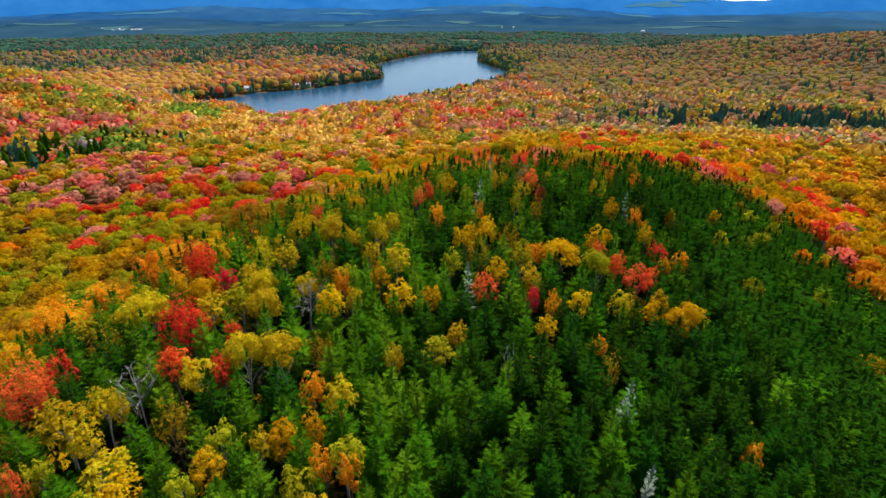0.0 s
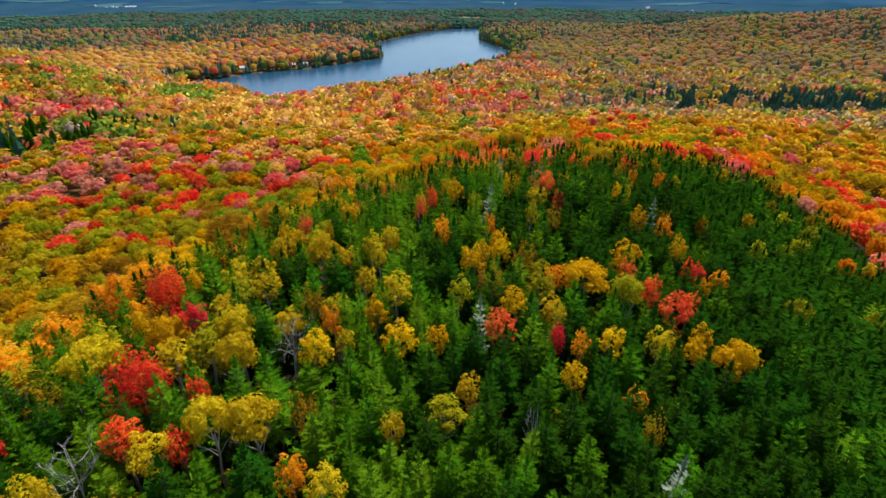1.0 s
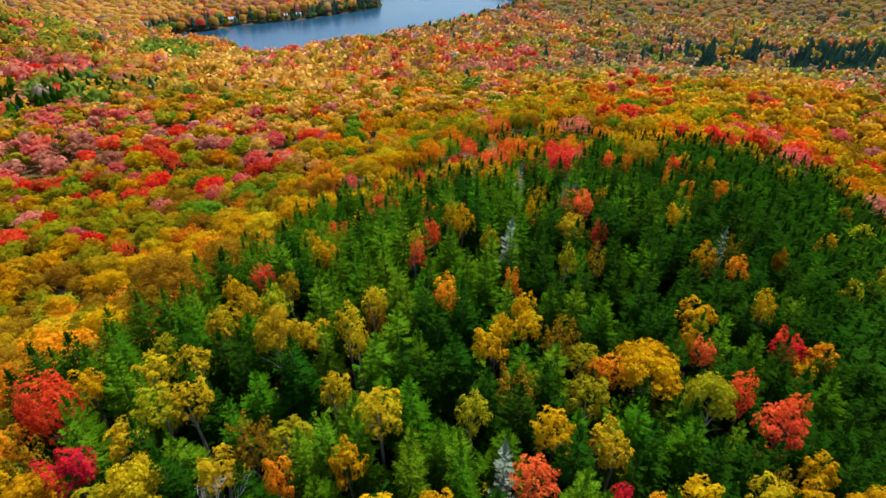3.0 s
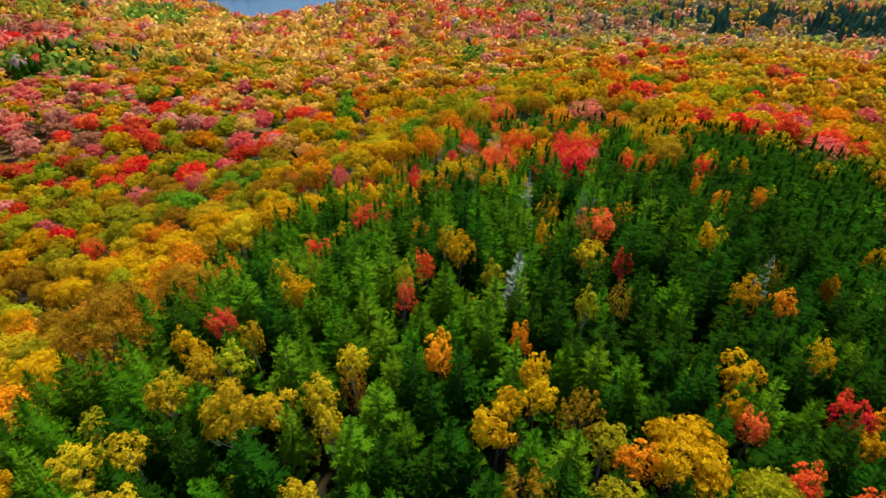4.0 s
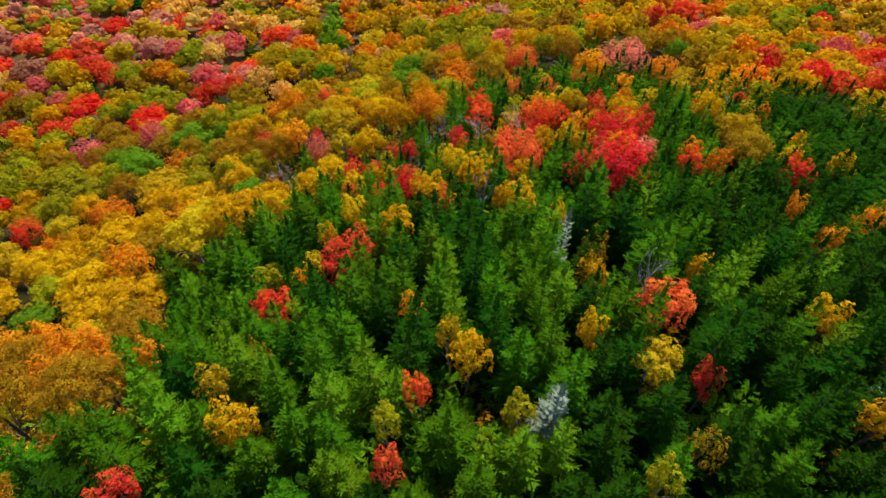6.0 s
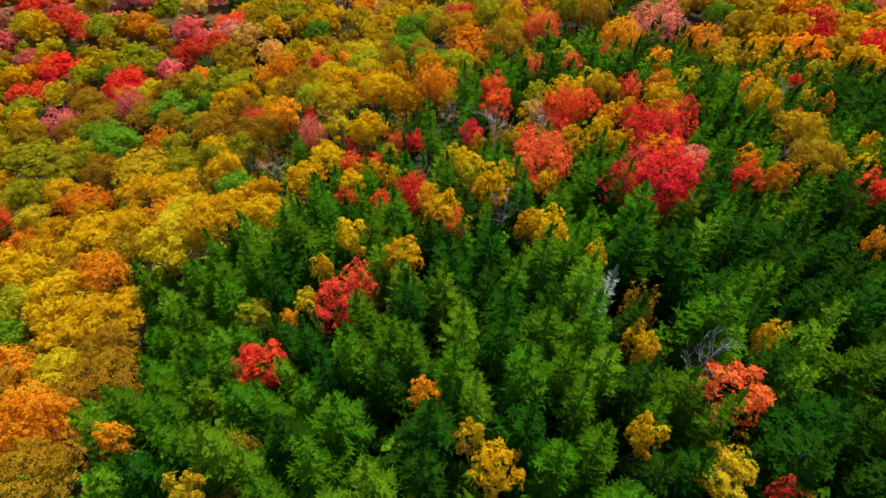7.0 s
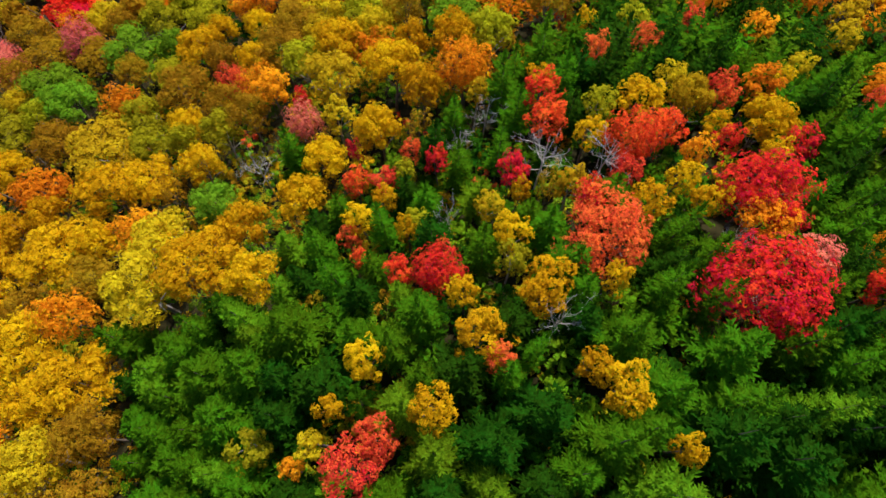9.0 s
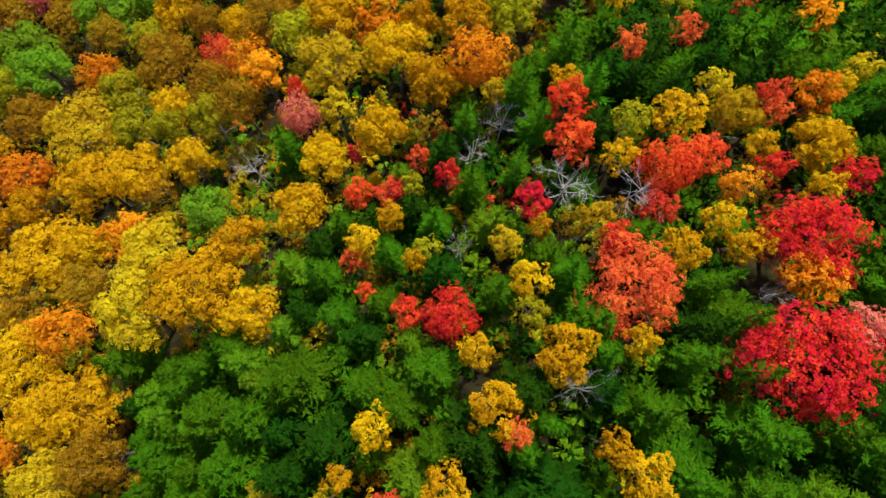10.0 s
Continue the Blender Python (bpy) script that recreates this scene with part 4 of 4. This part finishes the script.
def grove(name, label, shape, rows, mat=None, blend=0.0, common=(0.58, 0.30, 0.09), smooth=False):
    """Many trees of one shape in one mesh, each with its own tint, size and turn; far tints hold haze and sun."""
    if not rows:
        return
    v, f = shape
    R = np.random.RandomState(len(rows))
    n = len(rows)
    x, y, w, h = (np.array([q[i] for q in rows]) for i in (1, 2, 3, 4))
    z, a = ground_at(x, y), R.uniform(0, 6.283, n)
    c, s = np.cos(a), np.sin(a)
    X = (v[None, :, 0] * c[:, None] - v[None, :, 1] * s[:, None]) * w[:, None] + x[:, None]
    Y = (v[None, :, 0] * s[:, None] + v[None, :, 1] * c[:, None]) * w[:, None] + y[:, None]
    Z = v[None, :, 2] * h[:, None] * RISE + z[:, None]
    faces = (f[None] + (np.arange(n) * len(v))[:, None, None]).reshape(-1, 3)
    spires = any(shape is LIGHT[k] for k in ("middle_spire", "small_spire", "small") if k in LIGHT)
    # far spruces take the paler K, lifted to pass for haze
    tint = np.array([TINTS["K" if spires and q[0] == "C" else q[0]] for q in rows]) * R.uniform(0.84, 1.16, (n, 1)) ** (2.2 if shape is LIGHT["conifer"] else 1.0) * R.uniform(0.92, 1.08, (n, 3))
    # tints drawn to one tone for haze, far ones brightened for sun
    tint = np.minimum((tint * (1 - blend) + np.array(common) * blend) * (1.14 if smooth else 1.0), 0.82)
    me = mesh_from(name, np.stack([X, Y, Z], -1).reshape(-1, 3), faces, mat or (LEAF_FAR if smooth else LEAF_MIXED), smooth, np.repeat(tint, len(v), 0))
    tagged(new(name, me), label, "trees", kind="stuff")


def groves(where, rows, leafy, conifer, bare=None, mat=None, blend=0.0, common=(0.58, 0.30, 0.09)):
    soft = [q for q in rows if q[0] not in "CFHSNK" or (q[0] == "N" and bare is None)]
    grove(where + "_autumn_trees", "yellow, orange and red autumn trees, crown by crown", LIGHT[leafy], soft, mat, blend, common, leafy in ("small", "middle"))
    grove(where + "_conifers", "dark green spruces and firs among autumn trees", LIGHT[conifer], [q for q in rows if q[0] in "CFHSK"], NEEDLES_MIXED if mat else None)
    if bare:
        grove(where + "_bare_trees", "pale grey leafless trees", LIGHT[bare], [q for q in rows if q[0] == "N"])


grove("young_conifers", "young green firs and spruces under the tall trees", conifer_shape(97, 12.0, 2.6, 6, 6, 1), YOUNG, NEEDLES_MIXED)
grove("brush", "brown and olive brush in the gaps of the forest", crown_shape(98, 1.6, 1.2, 4.6, 6, 34, 0.7, 0.3), BRUSH, LEAF_BRUSH)
SIDE = [(k, x, y, w / (4.8 if k in "CFHS" else 6.2), t) for k, x, y, w, t in SIDE]
groves("hillside", SIDE, "near_leafy", "conifer", "bare", LEAF_VALLEY)


HOUSES = ((-272, 764, 25, 9), (-213, 795, 40, 7), (-197, 806, 5, 6))


def scatter(inner, outer, step, wide, tall):
    """Trees over the fan of land ahead, between two distances."""
    out = []
    for j in range(int(-outer / step) - 1, int(outer / step) + 2):
        for i in range(0, int(outer / step) + 2):
            x, y = (j + rnd.uniform(-0.45, 0.45)) * step, (i + rnd.uniform(-0.45, 0.45)) * step
            d = math.hypot(x, y)
            if not inner <= d < outer or abs(x) > 0.95 * y + 70 or (abs(x + 5) < 145 and y < 205):
                continue
            out.append((x, y))
    if not out:
        return []
    P = np.array(out)
    shore, far_off = to_shore(P[:, 0], P[:, 1]), inner > 300
    rows = []
    for (x, y), s in zip(out, shore):
        if s < 1 or crowded(x, y, 2.6) or any(((x - a) / rx) ** 2 + ((y - b) / ry) ** 2 < 1 for a, b, rx, ry in CLEARINGS):
            continue
        k = kind_at(x, y, rnd)
        low = 1.0
        if any(abs(x - a + (y - b) * 0.3) < 8 and -46 < y - b < 6 for a, b, q, r in HOUSES):
            if any(math.hypot(x - a, y - b) < 9 for a, b, q, r in HOUSES):
                continue
            low = 0.34
        if y > 650 and (s < 24 and rnd.random() < 0.75 or math.hypot(x - 128, y - 1060) < 46):
            k = pick(rnd, C=5, G=2, K=4, L=1)
        rows.append((k, x, y, wide * rnd.uniform(0.8, 1.25) * (0.85 if k in "CF" else 0.9 if k == "K" and y < 560 else 1), low * tall * (1.05 if k == "K" and y < 560 else 1.0) * (rnd.uniform(0.72, 1.3) if far_off else rnd.uniform(0.82, 1.15))))
    return rows


groves("valley", scatter(120, 250, 7.0, 1.3, 1.14), "near_leafy", "conifer", "bare", LEAF_VALLEY)
groves("valley_floor", scatter(250, 370, 7.4, 1.4, 1.16), "leafy", "conifer", "bare", blend=0.08)
SHORE = []
for (ax, ay), (bx, by) in zip(LAKE, np.roll(LAKE, -1, 0)):      # spruces and shrubs that line the far shores
    long = math.hypot(bx - ax, by - ay)
    for i in range(int(long / 3.4)):
        t, d = rnd.random(), rnd.uniform(0.4, 7.0)
        x, y = ax + (bx - ax) * t - (by - ay) / long * -d, ay + (by - ay) * t - (bx - ax) / long * d
        if y > 640 and 0.2 < float(to_shore(x, y)):
            SHORE.append((pick(rnd, C=5, K=4, G=2, L=1, B=1, M=1), x, y, rnd.uniform(0.8, 1.3), rnd.uniform(0.35, 0.7) if d < 2.5 else rnd.uniform(0.6, 1.15)))
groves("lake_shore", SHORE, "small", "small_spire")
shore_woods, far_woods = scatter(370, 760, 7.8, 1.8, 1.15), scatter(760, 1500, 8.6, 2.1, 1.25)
# greyed or blued common tones put haze into the leaf colour
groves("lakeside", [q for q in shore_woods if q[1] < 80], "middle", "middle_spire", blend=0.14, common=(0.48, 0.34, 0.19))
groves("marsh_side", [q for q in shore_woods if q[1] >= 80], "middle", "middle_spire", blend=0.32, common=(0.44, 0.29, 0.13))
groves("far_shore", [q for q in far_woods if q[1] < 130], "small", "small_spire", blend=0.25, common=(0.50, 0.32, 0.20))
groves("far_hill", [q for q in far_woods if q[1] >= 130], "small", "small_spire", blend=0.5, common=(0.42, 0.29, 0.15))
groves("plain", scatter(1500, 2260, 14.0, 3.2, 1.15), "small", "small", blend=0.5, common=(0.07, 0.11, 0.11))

# ---- houses by the lake and on the plain ----
def house(x, y, turn, long, wide, high, label):
    top = tagged(new("house"), label, "house", "houses by the water")
    top.matrix_basis = pose(x, y, float(plain_at(x, y) if y > 2250 else ground_at(x, y)), 0, 0, turn)

    def piece(name, build, mat, parent=top):
        bm = bmesh.new()
        build(bm)
        me = bpy.data.meshes.new(name)
        bm.to_mesh(me)
        bm.free()
        me.materials.append(mat)
        ob = new(name, me)
        ob.parent = parent
        return ob

    def walls(bm):
        box(bm, 0, 0, high / 2 - 0.5, long, wide, high + 1.0)
        for e in (-1, 1):
            p = [bm.verts.new((e * (long / 2 - 0.02), q, h)) for q, h in ((-wide / 2, high), (wide / 2, high), (0, high + wide * 0.42))]
            bm.faces.new(p)

    def roof(bm):
        for e in (-1, 1):
            p = [(s * (long / 2 + 0.4), e * (wide / 2 + 0.5), high - 0.2) for s in (-1, 1)] + [(s * (long / 2 + 0.4), 0, high + wide * 0.42 + 0.1) for s in (1, -1)]
            a = [bm.verts.new(q) for q in p]
            b = [bm.verts.new((q[0], q[1], q[2] + 0.25)) for q in p]
            bm.faces.new(a)
            bm.faces.new(b[::-1])
            for i in range(4):
                bm.faces.new((a[i], a[(i + 1) % 4], b[(i + 1) % 4], b[i]))
    piece("wall", walls, WHITE_WALL)
    piece("roof", roof, GREY_ROOF)
    for s in (-0.28, 0.0, 0.28):
        for e in (-1, 1):
            piece("window", lambda bm: box(bm, s * long, e * (wide / 2 + 0.02), high * 0.5, 0.9, 0.06, 1.2), GLASS_DARK)


def box(bm, x, y, z, a, b, c):
    bmesh.ops.create_cube(bm, size=1.0, matrix=Matrix.Translation((x, y, z)) @ Matrix.Diagonal((a, b, c, 1)))


for x, y, turn, long in HOUSES:
    house(x, y, turn, long, 5.0, 3.2, "white clapboard house on the lake shore")
for i in range(10):
    house(-1500 + 18 * i + rnd.uniform(-12, 12), 2540 + rnd.uniform(-60, 90), rnd.uniform(0, 180), rnd.uniform(8, 13), 7, 4.5, "white village house on the far plain")
for x, y in ((760, 2250), (800, 2290), (950, 2230), (330, 2700), (280, 2720)):
    house(x, y, rnd.uniform(0, 180), 14, 8, 5, "white farm building on the far plain")
